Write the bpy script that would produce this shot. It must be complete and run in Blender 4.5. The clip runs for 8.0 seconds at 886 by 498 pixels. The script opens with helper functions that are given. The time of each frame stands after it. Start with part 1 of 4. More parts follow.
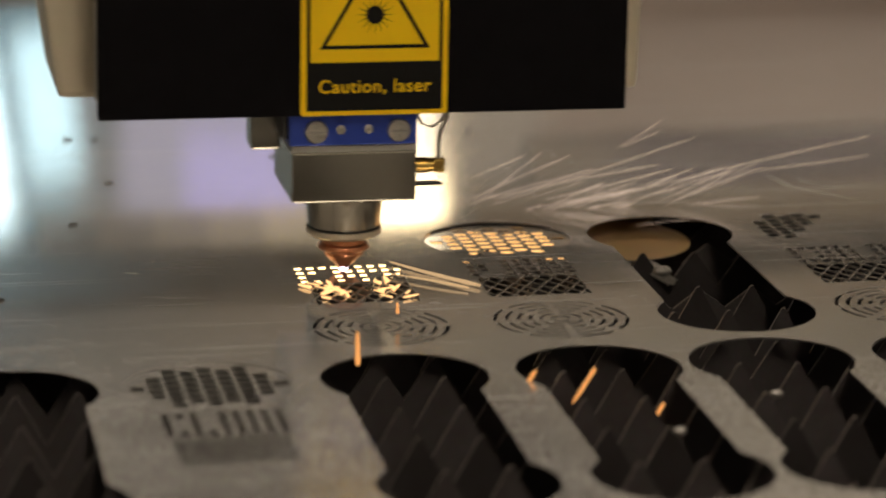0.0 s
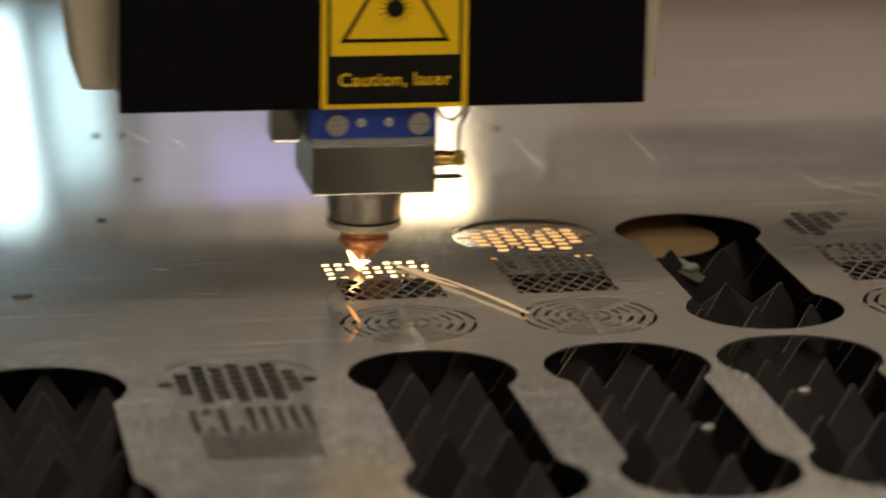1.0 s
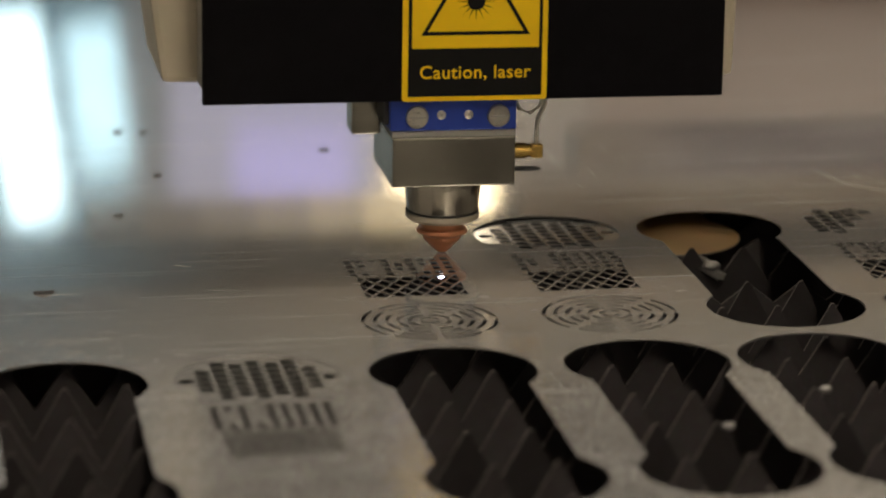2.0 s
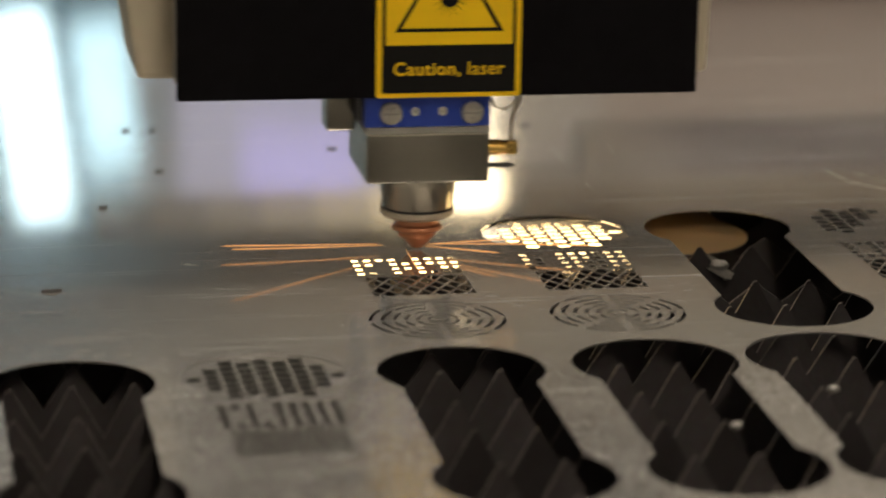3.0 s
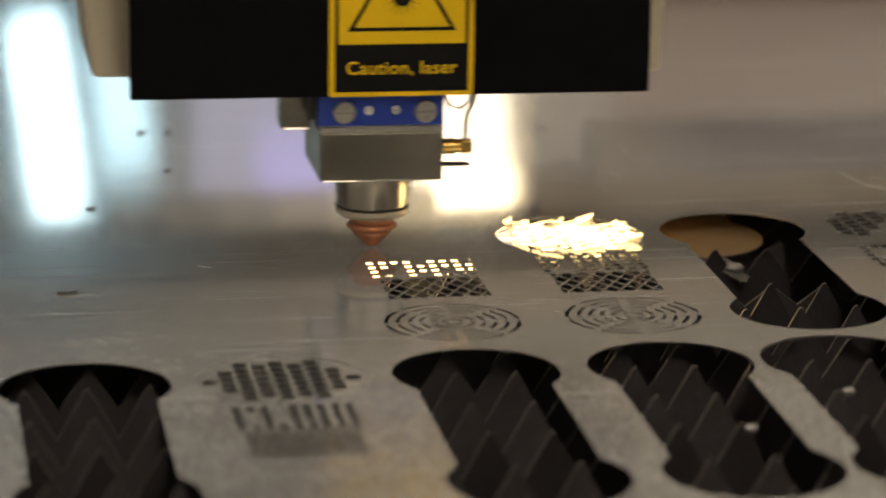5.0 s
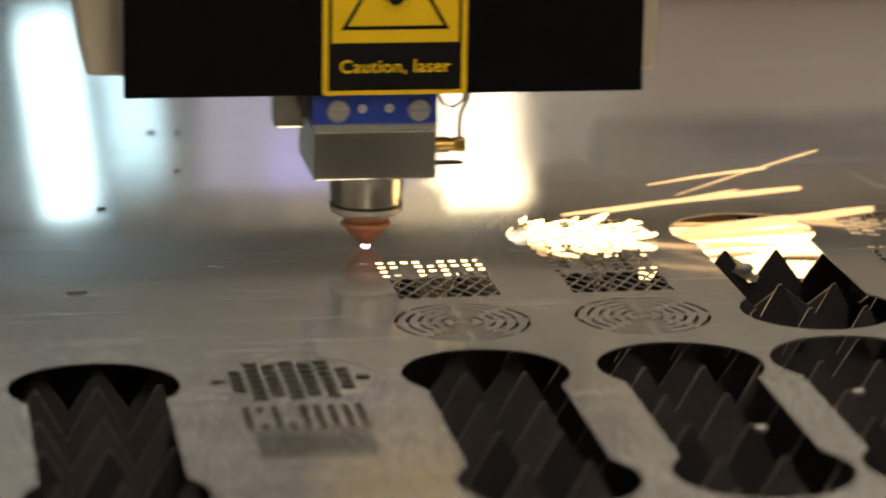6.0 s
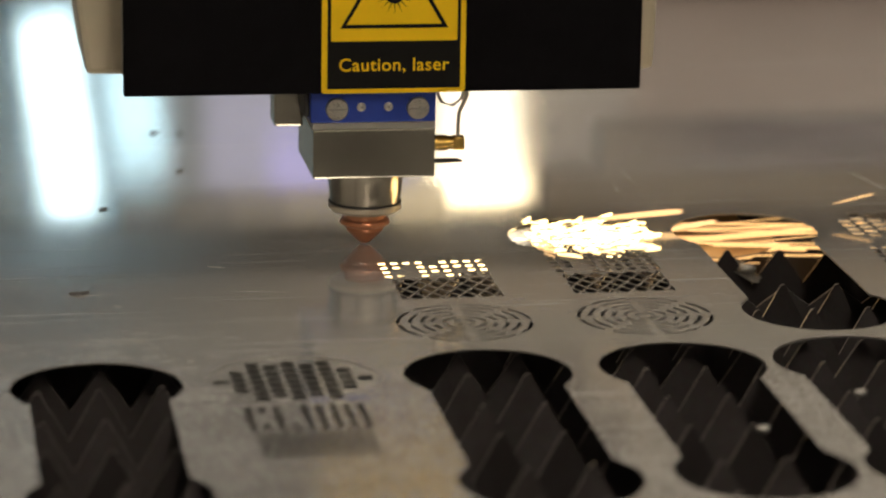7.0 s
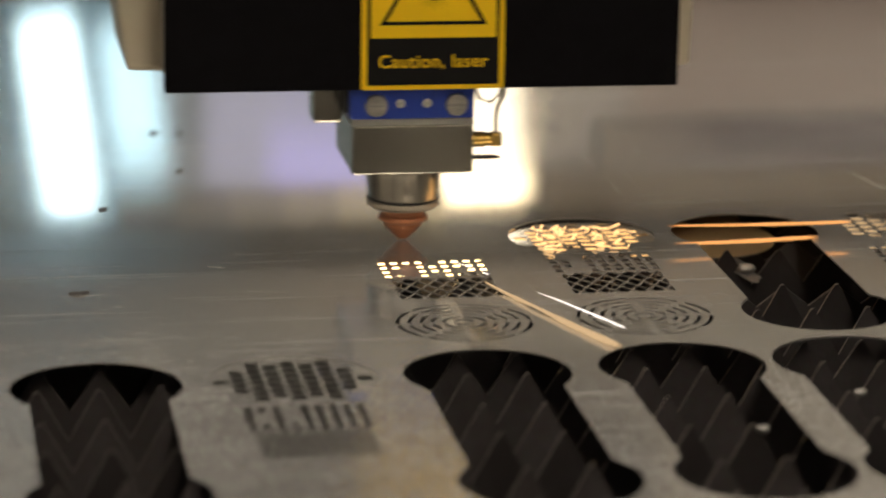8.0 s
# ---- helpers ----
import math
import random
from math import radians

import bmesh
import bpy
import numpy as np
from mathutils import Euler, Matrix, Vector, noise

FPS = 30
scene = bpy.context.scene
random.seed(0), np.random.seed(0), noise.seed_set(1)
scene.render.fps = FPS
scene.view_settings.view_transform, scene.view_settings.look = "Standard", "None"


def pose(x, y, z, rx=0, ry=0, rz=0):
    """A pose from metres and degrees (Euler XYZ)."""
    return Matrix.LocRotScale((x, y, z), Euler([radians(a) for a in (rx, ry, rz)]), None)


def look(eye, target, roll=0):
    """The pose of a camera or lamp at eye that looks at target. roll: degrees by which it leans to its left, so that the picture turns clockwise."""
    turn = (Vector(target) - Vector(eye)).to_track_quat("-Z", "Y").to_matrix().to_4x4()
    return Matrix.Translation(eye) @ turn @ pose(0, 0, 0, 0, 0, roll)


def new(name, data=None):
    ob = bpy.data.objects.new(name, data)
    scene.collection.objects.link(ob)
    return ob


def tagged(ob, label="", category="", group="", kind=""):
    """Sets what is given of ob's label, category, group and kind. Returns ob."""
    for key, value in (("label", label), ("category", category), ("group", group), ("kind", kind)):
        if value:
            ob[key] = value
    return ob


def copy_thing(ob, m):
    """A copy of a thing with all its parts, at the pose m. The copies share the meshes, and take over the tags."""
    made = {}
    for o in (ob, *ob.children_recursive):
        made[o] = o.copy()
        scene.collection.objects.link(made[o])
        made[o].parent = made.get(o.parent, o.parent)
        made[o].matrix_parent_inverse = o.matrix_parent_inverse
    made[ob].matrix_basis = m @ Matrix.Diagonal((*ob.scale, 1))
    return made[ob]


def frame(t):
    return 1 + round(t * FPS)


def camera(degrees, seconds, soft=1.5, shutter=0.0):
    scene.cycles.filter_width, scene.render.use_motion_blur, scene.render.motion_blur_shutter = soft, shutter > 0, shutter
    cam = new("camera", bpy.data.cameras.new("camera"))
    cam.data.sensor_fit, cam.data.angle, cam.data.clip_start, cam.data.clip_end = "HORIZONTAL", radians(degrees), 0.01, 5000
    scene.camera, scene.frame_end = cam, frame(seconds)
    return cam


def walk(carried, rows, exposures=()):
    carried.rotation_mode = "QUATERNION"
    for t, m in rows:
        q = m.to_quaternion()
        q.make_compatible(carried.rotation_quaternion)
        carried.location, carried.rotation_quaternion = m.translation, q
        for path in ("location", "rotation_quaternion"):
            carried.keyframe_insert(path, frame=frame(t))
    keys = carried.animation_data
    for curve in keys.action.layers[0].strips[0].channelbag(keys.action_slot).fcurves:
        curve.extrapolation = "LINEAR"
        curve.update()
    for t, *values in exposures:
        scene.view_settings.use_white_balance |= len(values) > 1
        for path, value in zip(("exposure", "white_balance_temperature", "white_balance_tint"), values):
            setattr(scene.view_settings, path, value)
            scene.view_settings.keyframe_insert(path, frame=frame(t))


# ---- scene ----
cam = camera(14.6124, 8.0, soft=2.1, shutter=0.4)
cam.data.dof.use_dof = True
cam.data.dof.focus_distance = 1.68
cam.data.dof.aperture_fstop = 6.4

EYE = (-0.25207, -1.52461, 0.4305)


def aim(down, right, lean):
    """Camera pose from degrees down, degrees to the right of +y, degrees of lean."""
    a, b = radians(down), radians(right)
    d = Vector((math.sin(b) * math.cos(a), math.cos(b) * math.cos(a), -math.sin(a)))
    return look(EYE, Vector(EYE) + d, lean)


walk(cam, [
    (0.0, aim(14.299, 10.460, 0.33)), (0.5, aim(14.319, 10.485, 0.36)), (1.0, aim(14.359, 9.982, 0.33)),
    (1.5, aim(14.376, 9.721, 0.33)), (2.0, aim(14.407, 9.623, 0.37)), (3.5, aim(14.426, 9.420, 0.40)),
    (4.0, aim(14.420, 9.346, 0.40)), (4.5, aim(14.394, 9.297, 0.40)), (6.0, aim(14.388, 9.059, 0.40)),
    (6.5, aim(14.386, 9.021, 0.40)), (7.0, aim(14.380, 9.020, 0.40)), (7.5, aim(14.382, 9.020, 0.40)),
    (8.0, aim(14.380, 9.026, 0.40))], exposures=[
        (0.0, -0.07, 6780, 12), (0.5, -0.22, 6680, 11), (1.0, -0.08, 6700, 11), (1.5, 0.0, 6600, 10), (2.0, 0.01, 6500, 10), (3.5, 0.06, 6500, 10), (8.0, 0.06, 6500, 10)])

# ---- light ----
world = bpy.data.worlds.new("hall_air")
world.use_nodes = True
world.node_tree.nodes["Background"].inputs[0].default_value = (0.62, 0.66, 0.72, 1)
world.node_tree.nodes["Background"].inputs[1].default_value = 0.05
scene.world = world


# ---- materials ----
def material(name, color, rough=0.5, metal=0.0, vary=0.15, scale=40.0, bump=0.0, stretch=(1, 1, 1), second=None, amount=0.5, fine=6.0):
    """Principled material with two scales of variation in colour, roughness and relief."""
    m = bpy.data.materials.new(name)
    m.use_nodes = True
    nt = m.node_tree
    bsdf = nt.nodes["Principled BSDF"]
    co = nt.nodes.new("ShaderNodeTexCoord")
    mp = nt.nodes.new("ShaderNodeMapping")
    mp.inputs["Scale"].default_value = stretch
    nt.links.new(co.outputs["Object"], mp.inputs["Vector"])
    big = nt.nodes.new("ShaderNodeTexNoise")
    big.inputs["Scale"].default_value = scale
    big.inputs["Detail"].default_value = 5
    small = nt.nodes.new("ShaderNodeTexNoise")
    small.inputs["Scale"].default_value = scale * fine
    small.inputs["Detail"].default_value = 6
    for n in (big, small):
        nt.links.new(mp.outputs["Vector"], n.inputs["Vector"])
    ramp = nt.nodes.new("ShaderNodeValToRGB")
    ramp.color_ramp.elements[0].position, ramp.color_ramp.elements[1].position = 0.35, 0.68
    two = second or tuple(c * (1 - vary) for c in color)
    ramp.color_ramp.elements[0].color = (*color, 1)
    ramp.color_ramp.elements[1].color = (*[a + (b - a) * (amount if second else 1) for a, b in zip(color, two)], 1)
    nt.links.new(big.outputs["Fac"], ramp.inputs["Fac"])
    mix = nt.nodes.new("ShaderNodeMix")
    mix.data_type = "RGBA"
    mix.blend_type = "MULTIPLY"
    mix.inputs["Factor"].default_value = vary
    nt.links.new(ramp.outputs["Color"], mix.inputs["A"])
    nt.links.new(small.outputs["Color"], mix.inputs["B"])
    nt.links.new(mix.outputs["Result"], bsdf.inputs["Base Color"])
    rr = nt.nodes.new("ShaderNodeMapRange")
    rr.inputs["To Min"].default_value, rr.inputs["To Max"].default_value = rough * 0.85, rough * 1.2
    nt.links.new(small.outputs["Fac"], rr.inputs["Value"])
    nt.links.new(rr.outputs["Result"], bsdf.inputs["Roughness"])
    bsdf.inputs["Metallic"].default_value = metal
    if bump:
        bp = nt.nodes.new("ShaderNodeBump")
        bp.inputs["Strength"].default_value = bump
        bp.inputs["Distance"].default_value = 0.0005
        nt.links.new(small.outputs["Fac"], bp.inputs["Height"])
        nt.links.new(bp.outputs["Normal"], bsdf.inputs["Normal"])
    return m


def glowing(name, color, strength):
    m = bpy.data.materials.new(name)
    m.use_nodes = True
    b = m.node_tree.nodes["Principled BSDF"]
    b.inputs["Base Color"].default_value = (0.02, 0.02, 0.02, 1)
    b.inputs["Emission Color"].default_value = (*color, 1)
    b.inputs["Emission Strength"].default_value = strength
    return m


def sheet_material():
    """Rolled sheet steel: faint rolling grain, smudges, dust and fine scratches."""
    m = material("rolled_sheet_steel", (0.62, 0.61, 0.60), 0.13, 1.0, 0.12, 5.0, 0.02, (1.0, 0.35, 1.0), fine=260.0)
    nt = m.node_tree
    bsdf = nt.nodes["Principled BSDF"]
    co = nt.nodes.new("ShaderNodeTexCoord")
    # oily smudges raise the roughness
    smudge = nt.nodes.new("ShaderNodeTexNoise")
    smudge.inputs["Scale"].default_value = 9.0
    smudge.inputs["Detail"].default_value = 4
    nt.links.new(co.outputs["Object"], smudge.inputs["Vector"])
    rr = nt.nodes.new("ShaderNodeMapRange")
    rr.inputs["From Min"].default_value, rr.inputs["From Max"].default_value = 0.35, 0.7
    rr.inputs["To Min"].default_value, rr.inputs["To Max"].default_value = SHEET_ROUGH * 0.85, SHEET_ROUGH * 1.3
    nt.links.new(smudge.outputs["Fac"], rr.inputs["Value"])
    # fine grain: a share of the surface is dull and spreads bright reflections into a haze
    grain = nt.nodes.new("ShaderNodeTexNoise")
    grain.inputs["Scale"].default_value, grain.inputs["Detail"].default_value = 700.0, 3
    nt.links.new(co.outputs["Object"], grain.inputs["Vector"])
    dull = nt.nodes.new("ShaderNodeMapRange")
    dull.inputs["From Min"].default_value, dull.inputs["From Max"].default_value = 0.46, 0.66
    dull.inputs["To Min"].default_value, dull.inputs["To Max"].default_value = 0.0, SHEET_HAZE
    nt.links.new(grain.outputs["Fac"], dull.inputs["Value"])
    both = nt.nodes.new("ShaderNodeMath")
    nt.links.new(rr.outputs["Result"], both.inputs[0])
    nt.links.new(dull.outputs["Result"], both.inputs[1])
    # the handled front part of the sheet is scuffed duller
    xyz = nt.nodes.new("ShaderNodeSeparateXYZ")
    nt.links.new(co.outputs["Object"], xyz.inputs["Vector"])
    scuff = nt.nodes.new("ShaderNodeMapRange")
    scuff.inputs["From Min"].default_value, scuff.inputs["From Max"].default_value = 0.05, -0.12
    scuff.inputs["To Min"].default_value, scuff.inputs["To Max"].default_value = 0.0, 0.13
    nt.links.new(xyz.outputs["Y"], scuff.inputs["Value"])
    worn = nt.nodes.new("ShaderNodeMath")
    nt.links.new(both.outputs[0], worn.inputs[0])
    nt.links.new(scuff.outputs["Result"], worn.inputs[1])
    nt.links.new(worn.outputs[0], bsdf.inputs["Roughness"])
    # long fine scratches along the rolling direction and a few across it
    last = None
    for turn, stretch, lo in ((2.0, (2.2, 330.0, 1.0), 0.665), (63.0, (3.0, 240.0, 1.0), 0.72), (-38.0, (5.0, 260.0, 1.0), 0.735), (0.0, (520.0, 330.0, 1.0), 0.685)):
        mp = nt.nodes.new("ShaderNodeMapping")
        mp.inputs["Rotation"].default_value = (0, 0, radians(turn))
        mp.inputs["Scale"].default_value = stretch
        nt.links.new(co.outputs["Object"], mp.inputs["Vector"])
        ns = nt.nodes.new("ShaderNodeTexNoise")
        ns.inputs["Scale"].default_value, ns.inputs["Detail"].default_value = 1.6, 2
        nt.links.new(mp.outputs["Vector"], ns.inputs["Vector"])
        th = nt.nodes.new("ShaderNodeMapRange")
        th.inputs["From Min"].default_value, th.inputs["From Max"].default_value = lo, lo + 0.05
        nt.links.new(ns.outputs["Fac"], th.inputs["Value"])
        if last is None:
            last = th.outputs["Result"]
        else:
            mx = nt.nodes.new("ShaderNodeMath")
            mx.operation = "MAXIMUM"
            nt.links.new(last, mx.inputs[0])
            nt.links.new(th.outputs["Result"], mx.inputs[1])
            last = mx.outputs[0]
    met = nt.nodes.new("ShaderNodeMapRange")
    met.inputs["To Min"].default_value, met.inputs["To Max"].default_value = 0.0, -0.5
    nt.links.new(last, met.inputs["Value"])
    # streaky brushed grain and cloudy wiping marks shift between bright metal and dull film
    total = met.outputs["Result"]
    for stretch, scale, swing in (((0.25, 1.0, 1.0), 420.0, 0.20), ((0.8, 1.0, 1.0), 45.0, 0.08), ((1.0, 1.0, 1.0), 6.0, 0.10)):
        mp = nt.nodes.new("ShaderNodeMapping")
        mp.inputs["Scale"].default_value = stretch
        nt.links.new(co.outputs["Object"], mp.inputs["Vector"])
        ns = nt.nodes.new("ShaderNodeTexNoise")
        ns.inputs["Scale"].default_value, ns.inputs["Detail"].default_value = scale, 5
        nt.links.new(mp.outputs["Vector"], ns.inputs["Vector"])
        mr = nt.nodes.new("ShaderNodeMapRange")
        mr.inputs["From Min"].default_value, mr.inputs["From Max"].default_value = 0.3, 0.7
        mr.inputs["To Min"].default_value, mr.inputs["To Max"].default_value = -swing / 2, swing / 2
        nt.links.new(ns.outputs["Fac"], mr.inputs["Value"])
        ad = nt.nodes.new("ShaderNodeMath")
        nt.links.new(total, ad.inputs[0])
        nt.links.new(mr.outputs["Result"], ad.inputs[1])
        total = ad.outputs[0]
    ad = nt.nodes.new("ShaderNodeMath")
    ad.inputs[1].default_value = SHEET_METAL
    ad.use_clamp = True
    nt.links.new(total, ad.inputs[0])
    nt.links.new(ad.outputs[0], bsdf.inputs["Metallic"])
    return m


SHEET_ROUGH, SHEET_HAZE, SHEET_METAL = 0.050, 0.12, 0.71
M_SHEET = sheet_material()
M_EDGE = material("cut_edge_steel", (0.34, 0.32, 0.30), 0.42, 0.6, 0.3, 300)
M_SLAT = material("scorched_slat_steel", (0.165, 0.146, 0.152), 0.55, 0.15, 0.35, 60, 0.5, second=(0.115, 0.095, 0.092), amount=0.8)
# lighter tone on the slats' thin top edges paints in the light they catch
M_SLATEDGE = material("lit_slat_edge", (0.30, 0.26, 0.23), 0.4, 0.4, 0.35, 200, second=(0.14, 0.12, 0.11), amount=0.9)


def tone_by_object(m, low, high):
    """Let alike pieces differ a little in brightness from one to the next."""
    nt = m.node_tree
    bsdf = nt.nodes["Principled BSDF"]
    src = bsdf.inputs["Base Color"].links[0].from_socket
    info = nt.nodes.new("ShaderNodeObjectInfo")
    rng = nt.nodes.new("ShaderNodeMapRange")
    rng.inputs["To Min"].default_value, rng.inputs["To Max"].default_value = low, high
    nt.links.new(info.outputs["Random"], rng.inputs["Value"])
    hsv = nt.nodes.new("ShaderNodeHueSaturation")
    nt.links.new(rng.outputs["Result"], hsv.inputs["Value"])
    nt.links.new(src, hsv.inputs["Color"])
    nt.links.new(hsv.outputs["Color"], bsdf.inputs["Base Color"])


tone_by_object(M_SLAT, 0.21, 0.50)
M_SLAT.node_tree.nodes["Principled BSDF"].inputs["Specular IOR Level"].default_value = 0.25
M_TRAY = material("sooty_tray", (0.03, 0.028, 0.026), 0.8, 0.0, 0.4, 30, 0.4)
M_BLACK = material("black_powder_coat", (0.0065, 0.0058, 0.0072), 0.75, 0.0, 0.3, 90, 0.15)
M_BLACK.node_tree.nodes["Principled BSDF"].inputs["Specular IOR Level"].default_value = 0.07
M_BEIGE = material("cream_painted_cover", (0.52, 0.455, 0.34), 0.45, 0.0, 0.08, 25, 0.05)
M_FRAME = material("grey_side_plate", (0.36, 0.34, 0.30), 0.5, 0.2, 0.12, 40)
M_YELLOW = material("yellow_vinyl", (0.95, 0.60, 0.006), 0.5, 0.0, 0.06, 60)
M_YELLOW.node_tree.nodes["Principled BSDF"].inputs["Specular IOR Level"].default_value = 0.25
M_INK = material("black_print", (0.008, 0.0075, 0.007), 0.6, 0.0, 0.2, 80)
M_INK.node_tree.nodes["Principled BSDF"].inputs["Specular IOR Level"].default_value = 0.15
M_BLUE = material("blue_anodised", (0.02, 0.055, 0.36), 0.38, 0.25, 0.12, 80)
M_ALU = material("brushed_aluminium", (0.32, 0.295, 0.245), 0.18, 0.95, 0.12, 60, 0.12, (0.15, 1, 4))
M_CHROME = material("polished_steel", (0.72, 0.65, 0.54), 0.16, 1.0, 0.08, 80)
M_COLLAR = material("ceramic_collar", (0.62, 0.54, 0.42), 0.35, 0.3, 0.10, 90)
M_COPPER = material("copper_nozzle", (0.82, 0.37, 0.20), 0.34, 0.55, 0.25, 160, second=(0.75, 0.30, 0.14), amount=0.6)
M_BRASS = material("brass", (0.72, 0.46, 0.13), 0.25, 1.0, 0.12, 200)
M_RUBBER = material("dark_rubber", (0.03, 0.028, 0.026), 0.6, 0.0, 0.2, 120)
M_CABLE = material("grey_cable", (0.80, 0.76, 0.68), 0.45, 0.2, 0.1, 200)
M_BEAD = material("dull_slag", (0.42, 0.40, 0.38), 0.45, 0.7, 0.25, 500, 0.3)
M_SCREW = material("stainless_screw", (0.62, 0.58, 0.50), 0.28, 1.0, 0.15, 300, 0.1)
M_SCALE = material("dark_offcut", (0.10, 0.098, 0.10), 0.5, 0.5, 0.3, 400)
M_BURR = material("raised_bright_steel", (0.70, 0.68, 0.64), 0.35, 0.6, 0.2, 300)
M_WALL = material("grey_painted_wall", (0.50, 0.50, 0.49), 0.7, 0.0, 0.08, 3, 0.05)
M_CEIL = material("white_ceiling", (0.72, 0.71, 0.69), 0.8, 0.0, 0.06, 2)
M_FLOOR = material("concrete_floor", (0.25, 0.24, 0.23), 0.6, 0.0, 0.2, 4, 0.2)
M_BLUEGREY = material("blue_grey_board", (0.13, 0.26, 0.33), 0.6, 0.0, 0.08, 5)
M_BOARD = material("beige_board", (0.38, 0.295, 0.255), 0.6, 0.0, 0.08, 5)
M_RAIL = material("dark_rail", (0.17, 0.165, 0.165), 0.5, 0.2, 0.15, 8)
M_LAVENDER = material("lavender_board", (0.38, 0.44, 0.52), 0.6, 0.0, 0.08, 5)
M_TAUPE = material("taupe_board", (0.22, 0.205, 0.18), 0.6, 0.0, 0.1, 6)
M_FRAMEPAINT = material("dark_machine_paint", (0.02, 0.02, 0.022), 0.5, 0.0, 0.2, 10)
# brown tone paints in the warm light the fallen piece reflects
M_BROWN = material("brown_toned_steel", (0.58, 0.385, 0.195), 0.30, 0.5, 0.25, 14, 0.05)
M_LAMP = glowing("cool_tube_glow", (0.66, 0.92, 1.0), 5.0)
M_LAMP2 = glowing("cool_tube_glow_dim", (0.58, 0.89, 1.0), 2.2)
M_VIOLET = glowing("violet_tone_glow", (0.56, 0.51, 0.95), 1.05)
M_PALEVIOLET = glowing("pale_violet_tone_glow", (0.66, 0.66, 0.88), 0.62)
M_WARM = glowing("warm_lamp_glow", (1.0, 0.78, 0.45), 9.0)
M_WARMDIM = glowing("warm_halo_glow", (1.0, 0.84, 0.60), 3.4)
M_WARMFAINT = glowing("warm_halo_faint_glow", (1.0, 0.82, 0.58), 0.46)
M_WARMEDGE = glowing("warm_halo_edge_glow", (1.0, 0.82, 0.62), 0.20)
M_PANEL = glowing("ceiling_panel_glow", (1.0, 0.87, 0.69), 11.0)
BAND_GLOWS = [glowing("band_glow", (1.0, 0.88 - 0.02 * k, 0.70 - 0.05 * k), e) for k, e in enumerate((0.10, 0.17, 0.25, 0.36, 0.56, 0.95))]
M_FRONTFILL = glowing("front_fill_glow", (1.0, 0.88, 0.70), 27.0)
M_SPARK = glowing("spark_orange", (1.0, 0.42, 0.12), 1.1)
M_SPARKY = glowing("spark_yellow", (1.0, 0.68, 0.26), 7.0)
M_SPARKW = glowing("spark_pale", (1.0, 0.76, 0.60), 0.75)
M_SPARKO = glowing("spark_golden", (1.0, 0.58, 0.24), 1.7)
M_SPARKB = glowing("spark_white", (1.0, 0.90, 0.82), 2.2)
M_SPARKD = glowing("spark_dull", (1.0, 0.66, 0.34), 0.65)
M_SPARKT = glowing("spark_tan", (1.0, 0.55, 0.22), 0.9)
M_SPARKX = glowing("spark_white_hot", (1.0, 0.70, 0.32), 7.0)
M_FLARE = glowing("spark_flare_glow", (1.0, 0.72, 0.34), 4.0)
M_SPARKG = glowing("spark_amber", (1.0, 0.55, 0.20), 1.6)
M_ARC = glowing("cutting_point_glow", (0.75, 0.72, 1.0), 14.0)


# ---- mesh helpers ----
def mesh_of(bm, name):
    me = bpy.data.meshes.new(name)
    bm.normal_update()
    bm.to_mesh(me)
    bm.free()
    return me


def part(name, bm, mat, parent=None, label="", smooth=False):
    me = mesh_of(bm, name)
    me.materials.append(mat)
    if smooth:
        me.shade_smooth()
        me.set_sharp_from_angle(angle=radians(35))
    ob = new(name, me)
    if parent:
        ob.parent = parent
    if label:
        tagged(ob, label)
    return ob


def block(x0, x1, y0, y1, z0, z1, bevel=0.0, seg=2, bm=None):
    b = bmesh.new()
    bmesh.ops.create_cube(b, size=1)
    for v in b.verts:
        v.co = ((x0 + x1) / 2 + v.co.x * (x1 - x0), (y0 + y1) / 2 + v.co.y * (y1 - y0), (z0 + z1) / 2 + v.co.z * (z1 - z0))
    if bevel:
        bmesh.ops.bevel(b, geom=b.edges[:], offset=bevel, segments=seg, affect="EDGES", profile=0.6)
    if bm is None:
        return b
    me = mesh_of(b, "tmp")
    bm.from_mesh(me)
    bpy.data.meshes.remove(me)
    return bm


def lathe(profile, steps=48, bm=None, axis="z", at=(0, 0, 0)):
    """Surface of revolution from (radius, height) pairs."""
    bm = bm or bmesh.new()
    rings = []
    for r, z in profile:
        ring = []
        for i in range(steps):
            a = 2 * math.pi * i / steps
            p = (r * math.cos(a), r * math.sin(a), z)
            if axis == "x":
                p = (p[2], p[0], p[1])
            if axis == "y":
                p = (p[0], p[2], p[1])
            ring.append(bm.verts.new(Vector(p) + Vector(at)))
        rings.append(ring)
    for a, b in zip(rings, rings[1:]):
        for i in range(steps):
            bm.faces.new((a[i], a[(i + 1) % steps], b[(i + 1) % steps], b[i]))
    bm.faces.new(rings[0][::-1])
    bm.faces.new(rings[-1])
    bmesh.ops.recalc_face_normals(bm, faces=bm.faces[:])
    return bm


